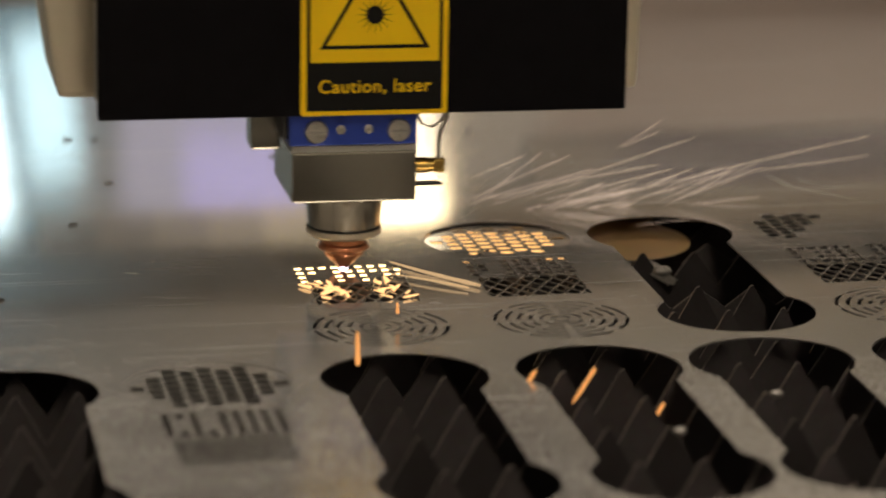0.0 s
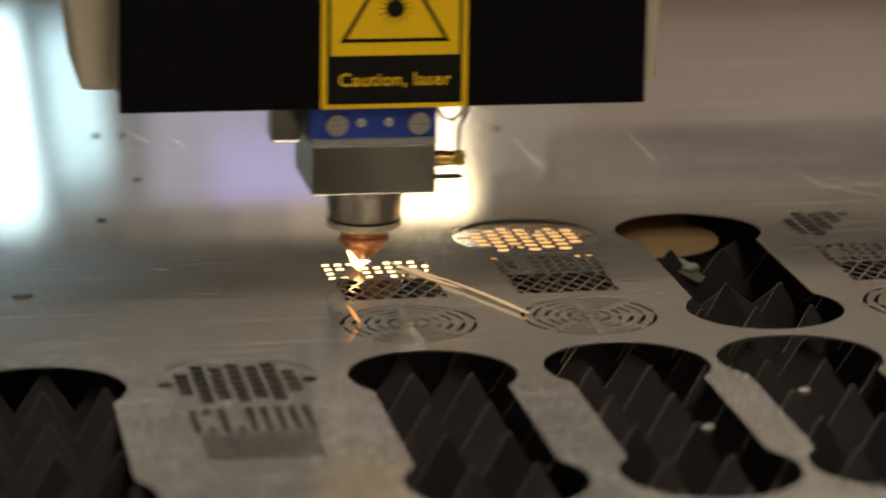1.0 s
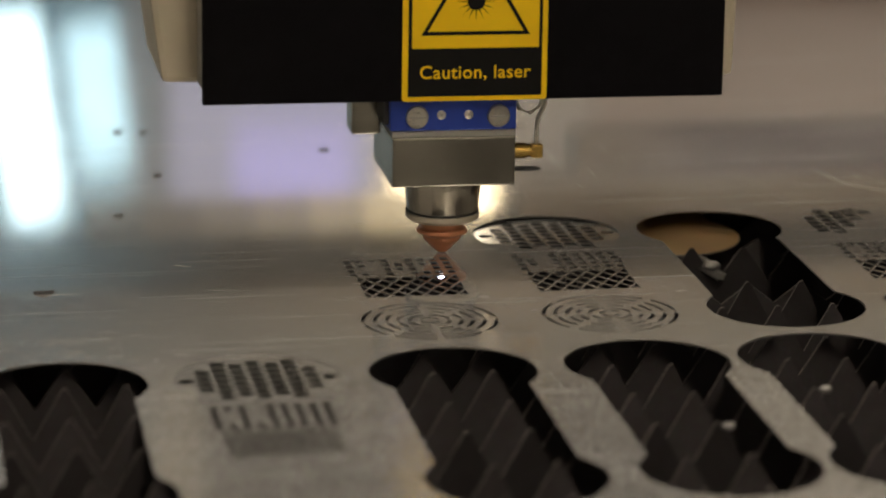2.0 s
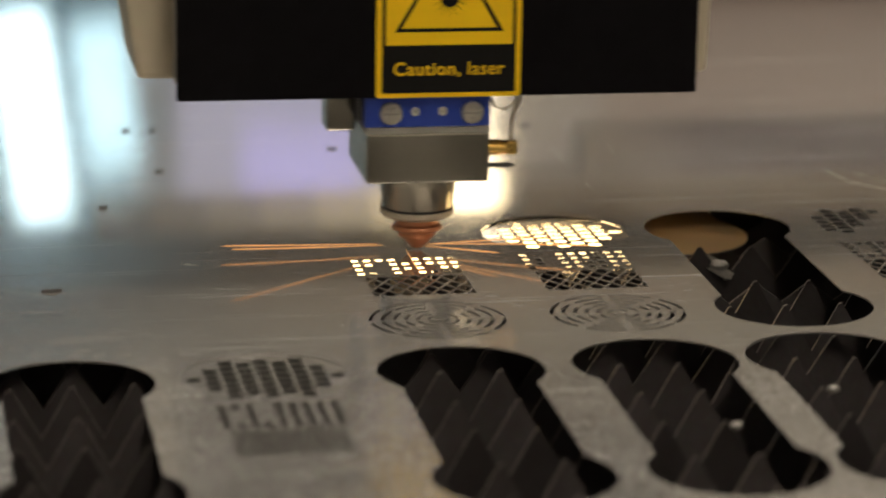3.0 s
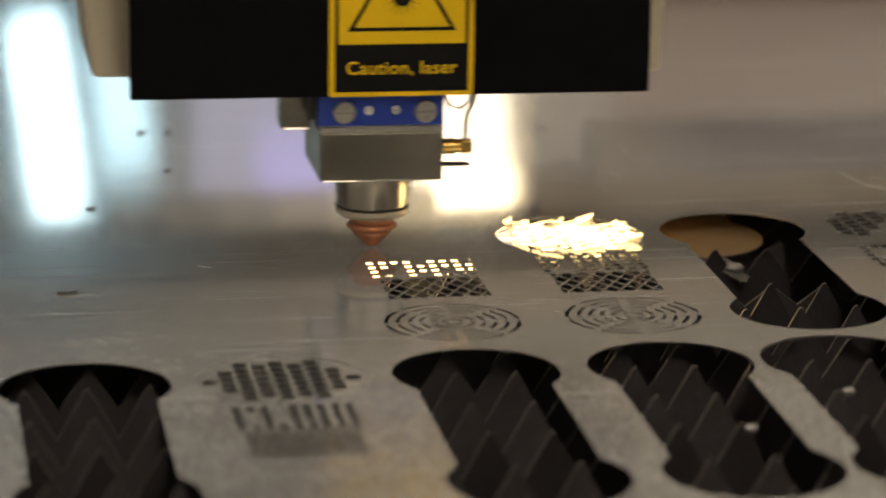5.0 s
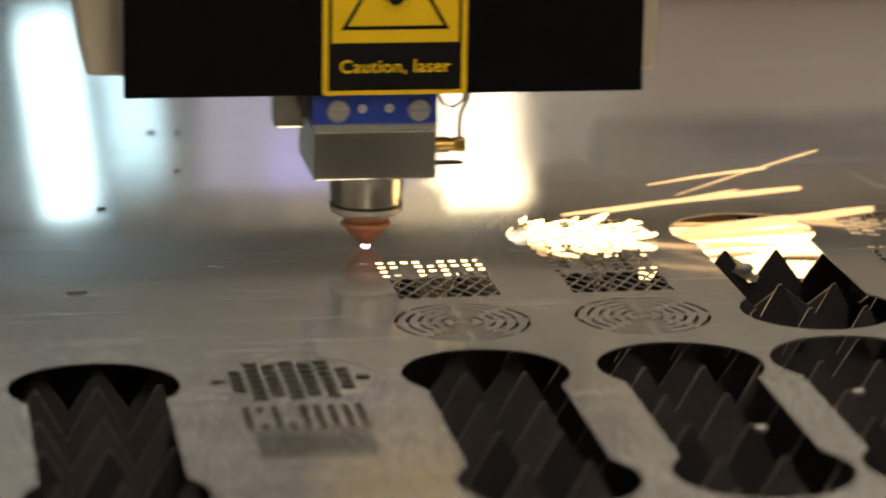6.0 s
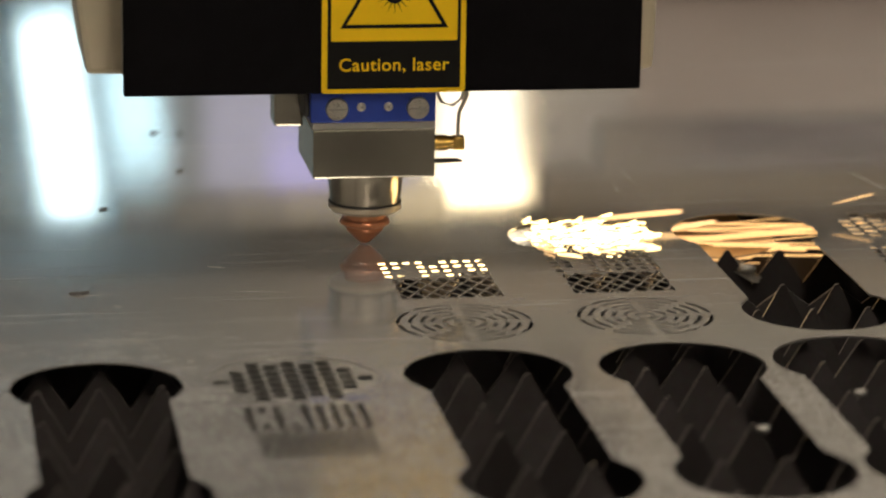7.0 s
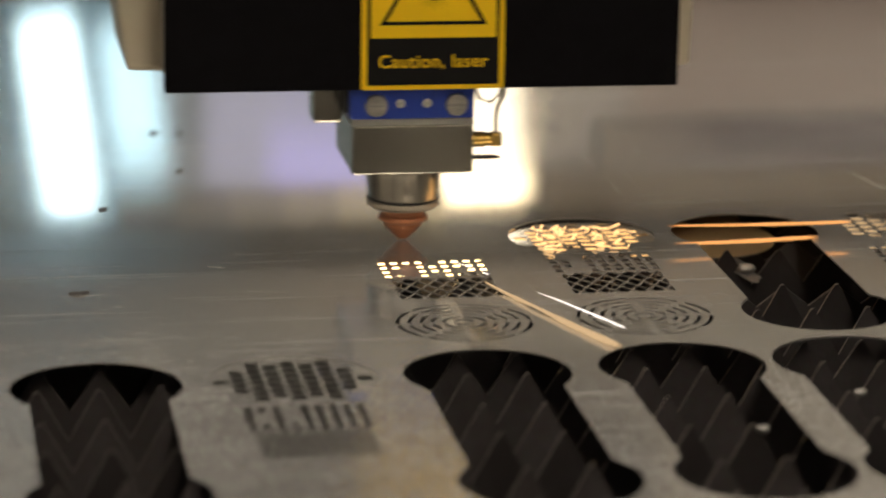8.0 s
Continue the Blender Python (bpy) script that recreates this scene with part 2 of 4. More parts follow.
def rod(points, radii, steps=8, bm=None):
    """Tapered tube along points."""
    bm = bm or bmesh.new()
    rings = []
    pts = [Vector(p) for p in points]
    for i, p in enumerate(pts):
        d = (pts[min(i + 1, len(pts) - 1)] - pts[max(i - 1, 0)]).normalized()
        u = d.orthogonal().normalized()
        v = d.cross(u)
        rings.append([bm.verts.new(p + radii[i] * (math.cos(2 * math.pi * k / steps) * u + math.sin(2 * math.pi * k / steps) * v)) for k in range(steps)])
    for a, b in zip(rings, rings[1:]):
        for i in range(steps):
            bm.faces.new((a[i], a[(i + 1) % steps], b[(i + 1) % steps], b[i]))
    bm.faces.new(rings[0][::-1])
    bm.faces.new(rings[-1])
    return bm


def prism(outline, y0, y1, bevel=0.0):
    """Outline in x, z pushed through from y0 to y1."""
    bm = bmesh.new()
    a = [bm.verts.new((x, y0, z)) for x, z in outline]
    b = [bm.verts.new((x, y1, z)) for x, z in outline]
    bm.faces.new(a)
    bm.faces.new(b[::-1])
    n = len(a)
    for i in range(n):
        bm.faces.new((a[i], b[i], b[(i + 1) % n], a[(i + 1) % n]))
    bmesh.ops.recalc_face_normals(bm, faces=bm.faces[:])
    if bevel:
        bmesh.ops.bevel(bm, geom=bm.edges[:], offset=bevel, segments=2, affect="EDGES", profile=0.6)
    return bm


def cut_plate(name, loops, thick, top=0.0):
    """Plate with holes: the first loop is the rim, the rest are holes. Top face at z = top."""
    cu = bpy.data.curves.new(name, "CURVE")
    cu.dimensions = "2D"
    cu.fill_mode = "BOTH"
    cu.extrude = thick / 2
    for loop in loops:
        sp = cu.splines.new("POLY")
        sp.points.add(len(loop) - 1)
        for p, (x, y) in zip(sp.points, loop):
            p.co = (x, y, 0, 1)
        sp.use_cyclic_u = True
    tmp = bpy.data.objects.new(name, cu)
    scene.collection.objects.link(tmp)
    dg = bpy.context.evaluated_depsgraph_get()
    me = bpy.data.meshes.new_from_object(tmp.evaluated_get(dg))
    bpy.data.objects.remove(tmp)
    bpy.data.curves.remove(cu)
    me.transform(Matrix.Translation((0, 0, top - thick / 2)))
    me.materials.clear()
    me.materials.append(M_SHEET)
    me.materials.append(M_EDGE)
    for p in me.polygons:
        p.material_index = 0 if abs(p.normal.z) > 0.5 else 1
        p.use_smooth = False
    return me


# ---- outlines of the cut pattern, in metres ----
PITCH, ROW, THICK = 0.0854, -0.237, 0.0007
LOBE, NECK, SPAN = 0.0375, 0.0297, 0.152


def dumbbell(cx, cy, grow=0.0, n=26):
    r, w = LOBE + grow, NECK + grow
    a0 = math.asin(w / r)
    pts = []
    for i in range(n + 1):
        a = -(math.pi / 2 - a0) + (math.pi + 2 * (math.pi / 2 - a0)) * i / n
        pts.append((cx + r * math.cos(a), cy + SPAN + r * math.sin(a)))
    for i in range(n + 1):
        a = math.pi - (math.pi / 2 - a0) + (math.pi + 2 * (math.pi / 2 - a0)) * i / n
        pts.append((cx + r * math.cos(a), cy + r * math.sin(a)))
    return pts


def lobe(cx, cy, grow=0.0, n=26):
    """The upper round end and a short stretch of the neck."""
    return dumbbell(cx, cy, grow)[:n + 1] + [(cx - NECK - grow, cy + 0.1175 - grow), (cx + NECK + grow, cy + 0.1175 - grow)]


def rect(cx, cy, w, h):
    return [(cx - w / 2, cy - h / 2), (cx + w / 2, cy - h / 2), (cx + w / 2, cy + h / 2), (cx - w / 2, cy + h / 2)]


def cell(cx, cy, w, h, c=0.0014):
    """A rectangle with cut corners."""
    x, y = w / 2, h / 2
    return [(cx + a, cy + b) for a, b in ((-x + c, -y), (x - c, -y), (x, -y + c), (x, y - c), (x - c, y), (-x + c, y), (-x, y - c), (-x, -y + c))]


# open cells of each column of the round perforated field, from its west side to its east side
CELLS = {-4: (0,), -3: (-1.5, -0.5, 0.5, 1.5), -2: (-3, -2, -1, 0, 1, 2, 3), -1: (-2.5, -1.5, -0.5, 0.5, 1.5, 2.5), 0: (-3, -2, -1, 0, 1, 2, 3),
         1: (-2.5, -1.5, -0.5, 0.5, 1.5, 2.5), 2: (-3, -2, -1, 0, 1, 2, 3), 3: (-1.5, -0.5, 0.5, 1.5), 4: (0,)}
BEGUN = {-3: (-1.5, -0.5, 0.5, 1.5), -2: (-2, -1, 0, 1, 2, 3), -1: (-0.5, 0.5, 1.5, 2.5), 0: (1, 2, 3), 1: (2.5,)}


def honeycomb(cx, cy, cells=CELLS):
    """Staggered hexagonal cells of the upper lobe."""
    out = []
    for i, column in cells.items():
        for j in column:
            out.append(cell(cx + i * 0.0079, cy + SPAN + j * 0.0087, 0.0068, 0.0072))
    return out


# each sign line: nine columns of four cells
GLYPHS = (("111101111", "110111111", "100111011", "110101111"),
          ("100111111", "110111111", "110111111", "100111111"),
          ("111011111", "101011111", "101011111", "111111111"),
          ("111111011", "101111011", "101111011", "111111111"))


def glyph_row(cx, cy, which):
    """A line of dot-made signs, four cells high."""
    out = []
    for r, line in enumerate(GLYPHS[which]):
        for c, ch in enumerate(line):
            if ch == "1":
                out.append(rect(cx + (c - 4) * 0.00605, cy + 0.1093 - r * 0.0084, 0.0036, 0.0066 if which == 2 else 0.0054))
    return out


def clipped(poly, x0, x1, y0, y1):
    """A convex outline trimmed to a rectangle."""
    for axis, lim, sign in ((0, x0, 1), (0, x1, -1), (1, y0, 1), (1, y1, -1)):
        out = []
        for p, q in zip(poly, poly[1:] + poly[:1]):
            dp, dq = sign * (p[axis] - lim), sign * (q[axis] - lim)
            if dp >= 0:
                out.append(p)
            if (dp > 0 > dq) or (dp < 0 < dq):
                f = dp / (dp - dq)
                out.append((p[0] + (q[0] - p[0]) * f, p[1] + (q[1] - p[1]) * f))
        poly = out
        if len(poly) < 3:
            return []
    return poly


def lattice(cx, cy, share=0.87, fine=1.0):
    """Diamond mesh field, cut off straight at its edges."""
    out = []
    sx, sy = 0.0083 * fine, 0.0073 * fine
    for r in range(-5, 6):
        for c in range(-6, 7):
            x = cx + (c + (0.5 if r % 2 else 0)) * sx
            y = cy + 0.0595 + r * sy
            a, b = share / 2 * sx, share * sy
            poly = clipped([(x - a, y), (x, y - b), (x + a, y), (x, y + b)], cx - 0.0245, cx + 0.0245, cy + 0.0410, cy + 0.0780)
            if poly and max(p[1] for p in poly) - min(p[1] for p in poly) > 0.0015 and max(p[0] for p in poly) - min(p[0] for p in poly) > 0.0015:
                out.append(poly)
    return out


def rings(cx, cy, half=0.00095):
    """Concentric slotted rings, broken by bridges."""
    out = []
    for k, r in enumerate((0.0045, 0.0095, 0.0148, 0.0200, 0.0255, 0.0310)):
        n = 2 if k == 0 else 8 if k > 1 else 4
        for s in range(n):
            gap = (0.0012 if k < 2 else 0.0019) / r
            a0 = 2 * math.pi * s / n + gap
            a1 = 2 * math.pi * (s + 1) / n - gap
            m = 8
            edge = []
            for side in (half, -half):
                arc = [a0 + (a1 - a0) * i / m for i in range(m + 1)]
                edge += [(cx + (r + side) * math.cos(t), cy - 0.0025 + (r + side) * math.sin(t)) for t in (arc if side > 0 else arc[::-1])]
            out.append(edge)
    return out


def x_of(col):
    return col * PITCH


# ---- the sheet ----
rim = [(-1.15, -0.70), (1.55, -0.70), (1.55, 0.70), (0.62, 0.845), (-1.15, 0.868)]
loops = [rim]
for x in (-0.1750, -0.0030, 0.0847, 0.1640, 0.2500):
    loops.append(dumbbell(x, ROW))
loops.append(dumbbell(0.1705, -0.0010))
for cx, cy, which in ((x_of(1), 0.0, 1), (x_of(-1) - 0.004, ROW, 2)):
    loops.append(lobe(cx, cy))
    loops += rings(cx, cy, 0.0005 if which == 2 else 0.00095) + lattice(cx, cy, 0.74 if which == 2 else 0.87, 0.62 if which == 2 else 1.0) + glyph_row(cx, cy, which)
loops += rings(0, 0) + lattice(0.0015, 0) + glyph_row(0.0008, 0, 0)
k3 = 0.2512
loops += rings(k3, 0) + lattice(k3, 0) + glyph_row(k3, 0, 3) + honeycomb(k3, 0, BEGUN)
sheet = tagged(new("metal_sheet", cut_plate("metal_sheet", loops, THICK)),
               "large grey rolled steel sheet with cut-out shapes on the slat bed", "metal sheet")


def cut_piece(cx, cy, holes, m, sag, label):
    """A cut shape that still sits in the sheet."""
    lp = [lobe(0, 0, -0.00006)] + honeycomb(0, 0) if holes else [dumbbell(0, 0)]
    me = cut_plate("cut_piece", lp, THICK)
    for v in me.vertices:
        v.co.z -= sag * max(0.0, (v.co.y - 0.131) / 0.058) ** 1.3
    if not holes:
        me.materials[0] = M_BROWN
    ob = new("cut_piece", me)
    ob.matrix_basis = Matrix.Translation((cx, cy, 0)) @ m
    return tagged(ob, label, "metal part", "pieces cut from the sheet")


cut_piece(x_of(1), 0.0, True, pose(0, 0, 0), 0.0019, "perforated round steel piece sagging in its cut outline")
cut_piece(x_of(-1) - 0.004, ROW, True, pose(0, 0, 0), 0.0005, "perforated round steel piece held in its cut outline")
cut_piece(0.157, 0.1845, False, pose(0, 0, -0.0115, 2.0, 0.6, 4.0), 0.0, "loose steel piece fallen under the sheet, coloured for warm reflected light")


def scratch(points, w):
    """A burr raised by something dragged over the sheet."""
    part("scratch", rod([(x, y, -0.0001) for x, y in points], [w * 0.3] + [w * 0.65] * (len(points) - 2) + [w * 0.3], 5), M_BURR, sheet)


scratch([(0.1224, 0.3543), (0.1225, 0.3200), (0.1226, 0.2828)], 0.00030)
scratch([(0.1238, 0.2662), (0.1242, 0.2510), (0.1245, 0.2354)], 0.00030)
scratch([(0.1353, 0.3017), (0.1365, 0.2800), (0.1379, 0.2573)], 0.00026)
scratch([(0.1560, 0.3535), (0.1552, 0.3400), (0.1543, 0.3273)], 0.00032)
scratch([(0.1631, 0.3406), (0.1617, 0.3120), (0.1602, 0.2839)], 0.00022)
scratch([(0.2591, 0.2754), (0.2635, 0.2566), (0.2667, 0.2397), (0.2759, 0.2275), (0.2853, 0.2167), (0.2965, 0.2018)], 0.00042)
scratch([(0.2690, 0.2600), (0.2774, 0.2544), (0.2880, 0.2364), (0.3110, 0.2382)], 0.00036)
scratch([(-0.2031, 0.0677), (-0.1700, 0.0672), (-0.1336, 0.0665)], 0.00026)
scratch([(-0.1252, 0.0706), (-0.0900, 0.0645), (-0.0532, 0.0587)], 0.00024)
scratch([(-0.1643, 0.0471), (-0.1565, 0.0448), (-0.1488, 0.0419)], 0.00026)
scratch([(-0.0976, 0.1175), (-0.0920, 0.1360), (-0.0852, 0.1579)], 0.00020)
scratch([(-0.1090, 0.1150), (-0.1050, 0.1130), (-0.1000, 0.1105)], 0.00050)


# ---- slat bed ----
def slat_mesh(x0, x1, phase, seed, worn=0.0, low=0.0):
    """A toothed slat: triangles along its top edge, worn tips."""
    rnd = random.Random(seed)
    top, bot, half = [], -0.11, 0.0006
    k = math.floor((x0 - phase) / 0.027)
    x = phase + k * 0.027
    while x < x1:
        dz = rnd.uniform(-0.0012, 0.0) - low - (worn if 0.10 < x < 0.25 else 0.0)
        top += [(x - 0.0135, -0.0242), (x - 0.0009, dz - 0.0012), (x + 0.0009, dz - 0.0009)]
        x += 0.027
    top.append((x - 0.0135, -0.0242))
    bm = bmesh.new()
    f = [bm.verts.new((a, -half, b - THICK - 0.0002)) for a, b in top]
    g = [bm.verts.new((a, half, b - THICK - 0.0002)) for a, b in top]
    f0 = [bm.verts.new((a, -half, bot)) for a, b in top]
    g0 = [bm.verts.new((a, half, bot)) for a, b in top]
    for i in range(len(top) - 1):
        bm.faces.new((f0[i], f0[i + 1], f[i + 1], f[i]))
        bm.faces.new((g0[i + 1], g0[i], g[i], g[i + 1]))
        bm.faces.new((f[i], f[i + 1], g[i + 1], g[i])).material_index = 1
    return bm


def slag_bead(x, y, z, r, parent):
    bm = bmesh.new()
    bmesh.ops.create_icosphere(bm, subdivisions=2, radius=r)
    for v in bm.verts:
        v.co *= 1 + 0.18 * noise.noise(v.co * 900)
        v.co.x *= 1.5
        v.co.z *= 0.8
    ob = part("slag_bead", bm, M_BEAD, parent, "dull bead of solidified metal", True)
    ob.location = (x, y, z)
    return ob


BEADS = ((0.1003, -0.1702, -0.0040, 0.0021), (0.1549, -0.1262, -0.0032, 0.0021), (0.1690, 0.1378, -0.0165, 0.0034))


SHIFT = {-3: 0.12, 1: 0.11, 2: 0.68, 3: 0.55, 5: 0.31, 7: 0.5, 10: 0.5}


def slag_flake(parent):
    """A curled bright flake of metal caught between two slats."""
    bm = bmesh.new()
    n = 8
    rows = []
    for i in range(n + 1):
        u = i / n
        w = 0.0035 + 0.0022 * math.sin(3.1 * u + 0.4)
        mid = Vector((0.158 + 0.017 * u, 0.1490 - 0.017 * u, -0.0165 - 0.003 * u + 0.002 * math.sin(5 * u)))
        across = Vector((0.5, 0.6, 0.35)) * w
        rows.append([bm.verts.new(mid - across), bm.verts.new(mid + Vector((0, 0, 0.0012))), bm.verts.new(mid + across)])
    for a, b in zip(rows, rows[1:]):
        for k in range(2):
            bm.faces.new((a[k], b[k], b[k + 1], a[k + 1]))
    bmesh.ops.solidify(bm, geom=bm.faces[:], thickness=0.0005)
    return part("slag_flake", bm, M_BEAD, parent, "pale curled flake of metal", True)


def slat_bed():
    bed = tagged(new("slat_bed"), "dark scorched bed of toothed steel support slats", "cutting bed")
    for n in range(-9, 18):
        y = -0.081 + 0.044 * n
        phase = 0.0153 + 0.027 * SHIFT.get(n, 0.0)
        # some teeth set lower to fit the camera's view around the fallen piece
        worn = 0.005 if n == 5 else 0.013 if n == 4 or 6 <= n <= 10 else 0.0
        ob = part("slat", slat_mesh(-0.9, 1.1, phase, n, worn, 0.0035 if n == 1 else 0.0), M_SLAT, bed)
        ob.data.materials.append(M_SLATEDGE)
        ob.location = (0, y, 0)
    for x, y, z, r in BEADS:
        slag_bead(x, y, z, r, bed)
    slag_flake(bed)
    b = block(-0.92, -0.90, -0.52, 0.74, -0.13, -0.012, 0.002)
    part("side_rail", b, M_FRAMEPAINT, bed)
    b = block(1.10, 1.12, -0.52, 0.74, -0.13, -0.012, 0.002)
    part("side_rail", b, M_FRAMEPAINT, bed)
    part("tray", block(-1.0, 1.2, -0.6, 0.82, -0.16, -0.135, 0.003), M_TRAY, bed, "sooty catch tray under the slats")
    return bed


slat_bed()


def machine_base():
    base = tagged(new("cutting_machine"), "dark painted machine body under the cutting bed", "machine")
    part("plinth", block(-1.1, 1.5, -0.65, 0.90, -0.85, -0.165, 0.01), M_FRAMEPAINT, base)
    part("rear_beam", block(-1.6, 2.0, 0.92, 1.10, -0.85, -0.04, 0.01), M_FRAMEPAINT, base)
    return base


machine_base()

# ---- hall ----
def structure(name, bm, mat, label):
    return tagged(part(name, bm, mat), label, name.split("_")[0], kind="structure")


structure("floor", block(-4, 5, -4.5, 3.2, -0.95, -0.85), M_FLOOR, "grey concrete workshop floor")
structure("ceiling", block(-4, 5, -4.5, 3.2, 3.2, 3.3), M_CEIL, "white workshop ceiling")
structure("wall_north", block(-4, 5, 3.0, 3.2, -0.85, 3.2), M_WALL, "grey painted workshop wall behind the machine")
structure("wall_south", block(-4, 5, -4.7, -4.5, -0.85, 3.2), M_WALL, "grey painted workshop wall")
structure("wall_west", block(-4.2, -4, -4.5, 3.0, -0.85, 3.2), M_WALL, "grey painted workshop wall")
structure("wall_east", block(5, 5.2, -4.5, 3.0, -0.85, 3.2), M_WALL, "grey painted workshop wall")


def unseen_guard():
    """Added boards behind the machine, out of view, coloured for the sheet's reflection."""
    g = tagged(new("machine_guard"), "added guard boards behind the machine, coloured for the sheet's reflection", "machine guard")
    part("board", block(-1.6, 0.048, 2.62, 2.66, 0.10, 0.628, 0.003), M_BLUEGREY, g, "blue-grey board")
    part("board", block(0.050, 0.345, 2.63, 2.67, 0.10, 0.628, 0.003), M_LAVENDER, g, "lavender grey board")
    part("board", block(0.347, 0.60, 2.64, 2.68, 0.10, 0.628, 0.003), M_BOARD, g, "beige board")
    part("board", block(0.605, 2.4, 2.62, 2.66, 0.10, 1.60, 0.003), M_BOARD, g, "beige board")
    part("board", block(-1.6, 0.60, 2.62, 2.66, 0.630, 1.60, 0.003), M_TAUPE, g, "taupe board")
    for x in (-1.55, 2.35):
        part("post", block(x - 0.03, x + 0.03, 2.69, 2.75, -0.85, 1.60, 0.004), M_RAIL, g)
    return g


unseen_guard()


def tube_lamp(x0, z0, x1, z1, w, glow, label):
    lamp = tagged(new("tube_lamp"), label, "lamp", "lamps on the guard")
    d = Vector((x1 - x0, 0, z1 - z0))
    n = Vector((d.z, 0, -d.x)).normalized() * (w / 2)
    lo, hi = Vector((x0, 0, z0)), Vector((x1, 0, z1))
    o = [lo - n, lo + n, hi + n, hi - n]
    part("diffuser", prism([(p.x, p.z) for p in o], 2.585, 2.600, 0.004), glow, lamp)
    part("housing", prism([(p.x, p.z) for p in o], 2.602, 2.617), M_FRAME, lamp)
    return lamp


tube_lamp(-0.086, 0.337, -0.054, 0.586, 0.066, M_LAMP, "bright cool white tube lamp on the guard")
tube_lamp(0.009, 0.345, 0.030, 0.530, 0.066, M_LAMP2, "dimmer cool white tube lamp on the guard")


def flat_lamp(name, x0, x1, z0, z1, glow, label):
    lamp = tagged(new(name), label, "lamp")
    part("diffuser", block(x0, x1, 2.585, 2.600, z0, z1, 0.004), glow, lamp)
    part("housing", block(x0, x1, 2.602, 2.618, z0, z1, 0.003), M_FRAME, lamp)
    return lamp


# added panels, source unknown, glow for the violet mirrored in the sheet
violet = flat_lamp("violet_panel", 0.105, 0.365, 0.400, 0.615, M_PALEVIOLET, "added pale violet glowing panel for the tone in the sheet")
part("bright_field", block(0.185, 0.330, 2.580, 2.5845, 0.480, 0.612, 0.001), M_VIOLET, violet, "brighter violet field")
work = flat_lamp("work_lamp", 0.385, 0.505, 0.545, 0.660, M_WARM, "warm bright work lamp with added glowing halo panels")
# added glowing panels paint the lamp's wide halo; nothing there gives light
part("reflector_skirt", block(0.360, 0.525, 2.619, 2.632, 0.330, 0.625, 0.003), M_WARMFAINT, work, "faint glowing panel for the lamp's halo")
part("reflector_skirt", block(0.5252, 0.640, 2.619, 2.632, 0.330, 0.625, 0.003), M_WARMEDGE, work, "dim glowing edge of the lamp's halo")
part("reflector", block(0.395, 0.495, 2.588, 2.603, 0.415, 0.543, 0.004), M_WARMDIM, work, "soft glowing field for the lamp's halo")


# lamps out of view, added to light the hall from above
def ceiling_lamp(x, y):
    lamp = tagged(new("ceiling_lamp"), "long warm white ceiling lamp, added out of view", "lamp", "ceiling lamps")
    part("frame", block(-0.33, 0.33, -0.93, 0.93, -0.06, 0.0, 0.01), M_FRAME, lamp)
    part("diffuser", block(-0.30, 0.30, -0.90, 0.90, -0.075, -0.0605), M_PANEL, lamp)
    lamp.location = (x, y, 3.2)
    return lamp


first = ceiling_lamp(-2.5, 0.9)
copy_thing(first, pose(1.25, 0.9, 3.2))
# stronger copy behind the camera, added to brighten the head's front
front = copy_thing(first, pose(0.3, -3.4, 3.2))
for child in front.children:
    if child.name.startswith("diffuser"):
        child.data = child.data.copy()
        child.data.materials[0] = M_FRONTFILL


def spot_lamp(x, y, z, watts, wide):
    """Small bright lamp on a drop rod, added out of view to light the sheet."""
    lamp = tagged(new("spot_lamp"), "small bright spot lamp, added out of view", "lamp", "spot lamps")
    part("shade", lathe([(0.03, 0.10), (0.05, 0.09), (wide / 2 + 0.04, 0.02), (wide / 2 + 0.04, 0.015)], 32), M_FRAME, lamp, "", True)
    part("drop_rod", rod([(0, 0, 0.10), (0, 0, 3.2 - z)], [0.008, 0.008]), M_FRAME, lamp)
    lamp.location = (x, y, z)
    li = bpy.data.lights.new("spot_lamp_light", "AREA")
    li.shape, li.size, li.energy, li.color = "DISK", wide, watts, (1.0, 0.88, 0.74)
    lo = new("spot_lamp_light", li)
    lo.parent = lamp
    return lamp


spot_lamp(0.10, 0.20, 2.4, 15, 0.12)
spot_lamp(0.40, 0.545, 2.4, 5, 0.30)


# tones of the bands mirrored in the sheet, lamp haze and glow painted in
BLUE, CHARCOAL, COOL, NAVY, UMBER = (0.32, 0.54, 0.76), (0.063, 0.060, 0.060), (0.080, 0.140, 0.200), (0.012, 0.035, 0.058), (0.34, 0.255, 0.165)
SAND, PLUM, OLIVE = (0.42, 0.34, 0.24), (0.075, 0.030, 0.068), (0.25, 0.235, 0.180)


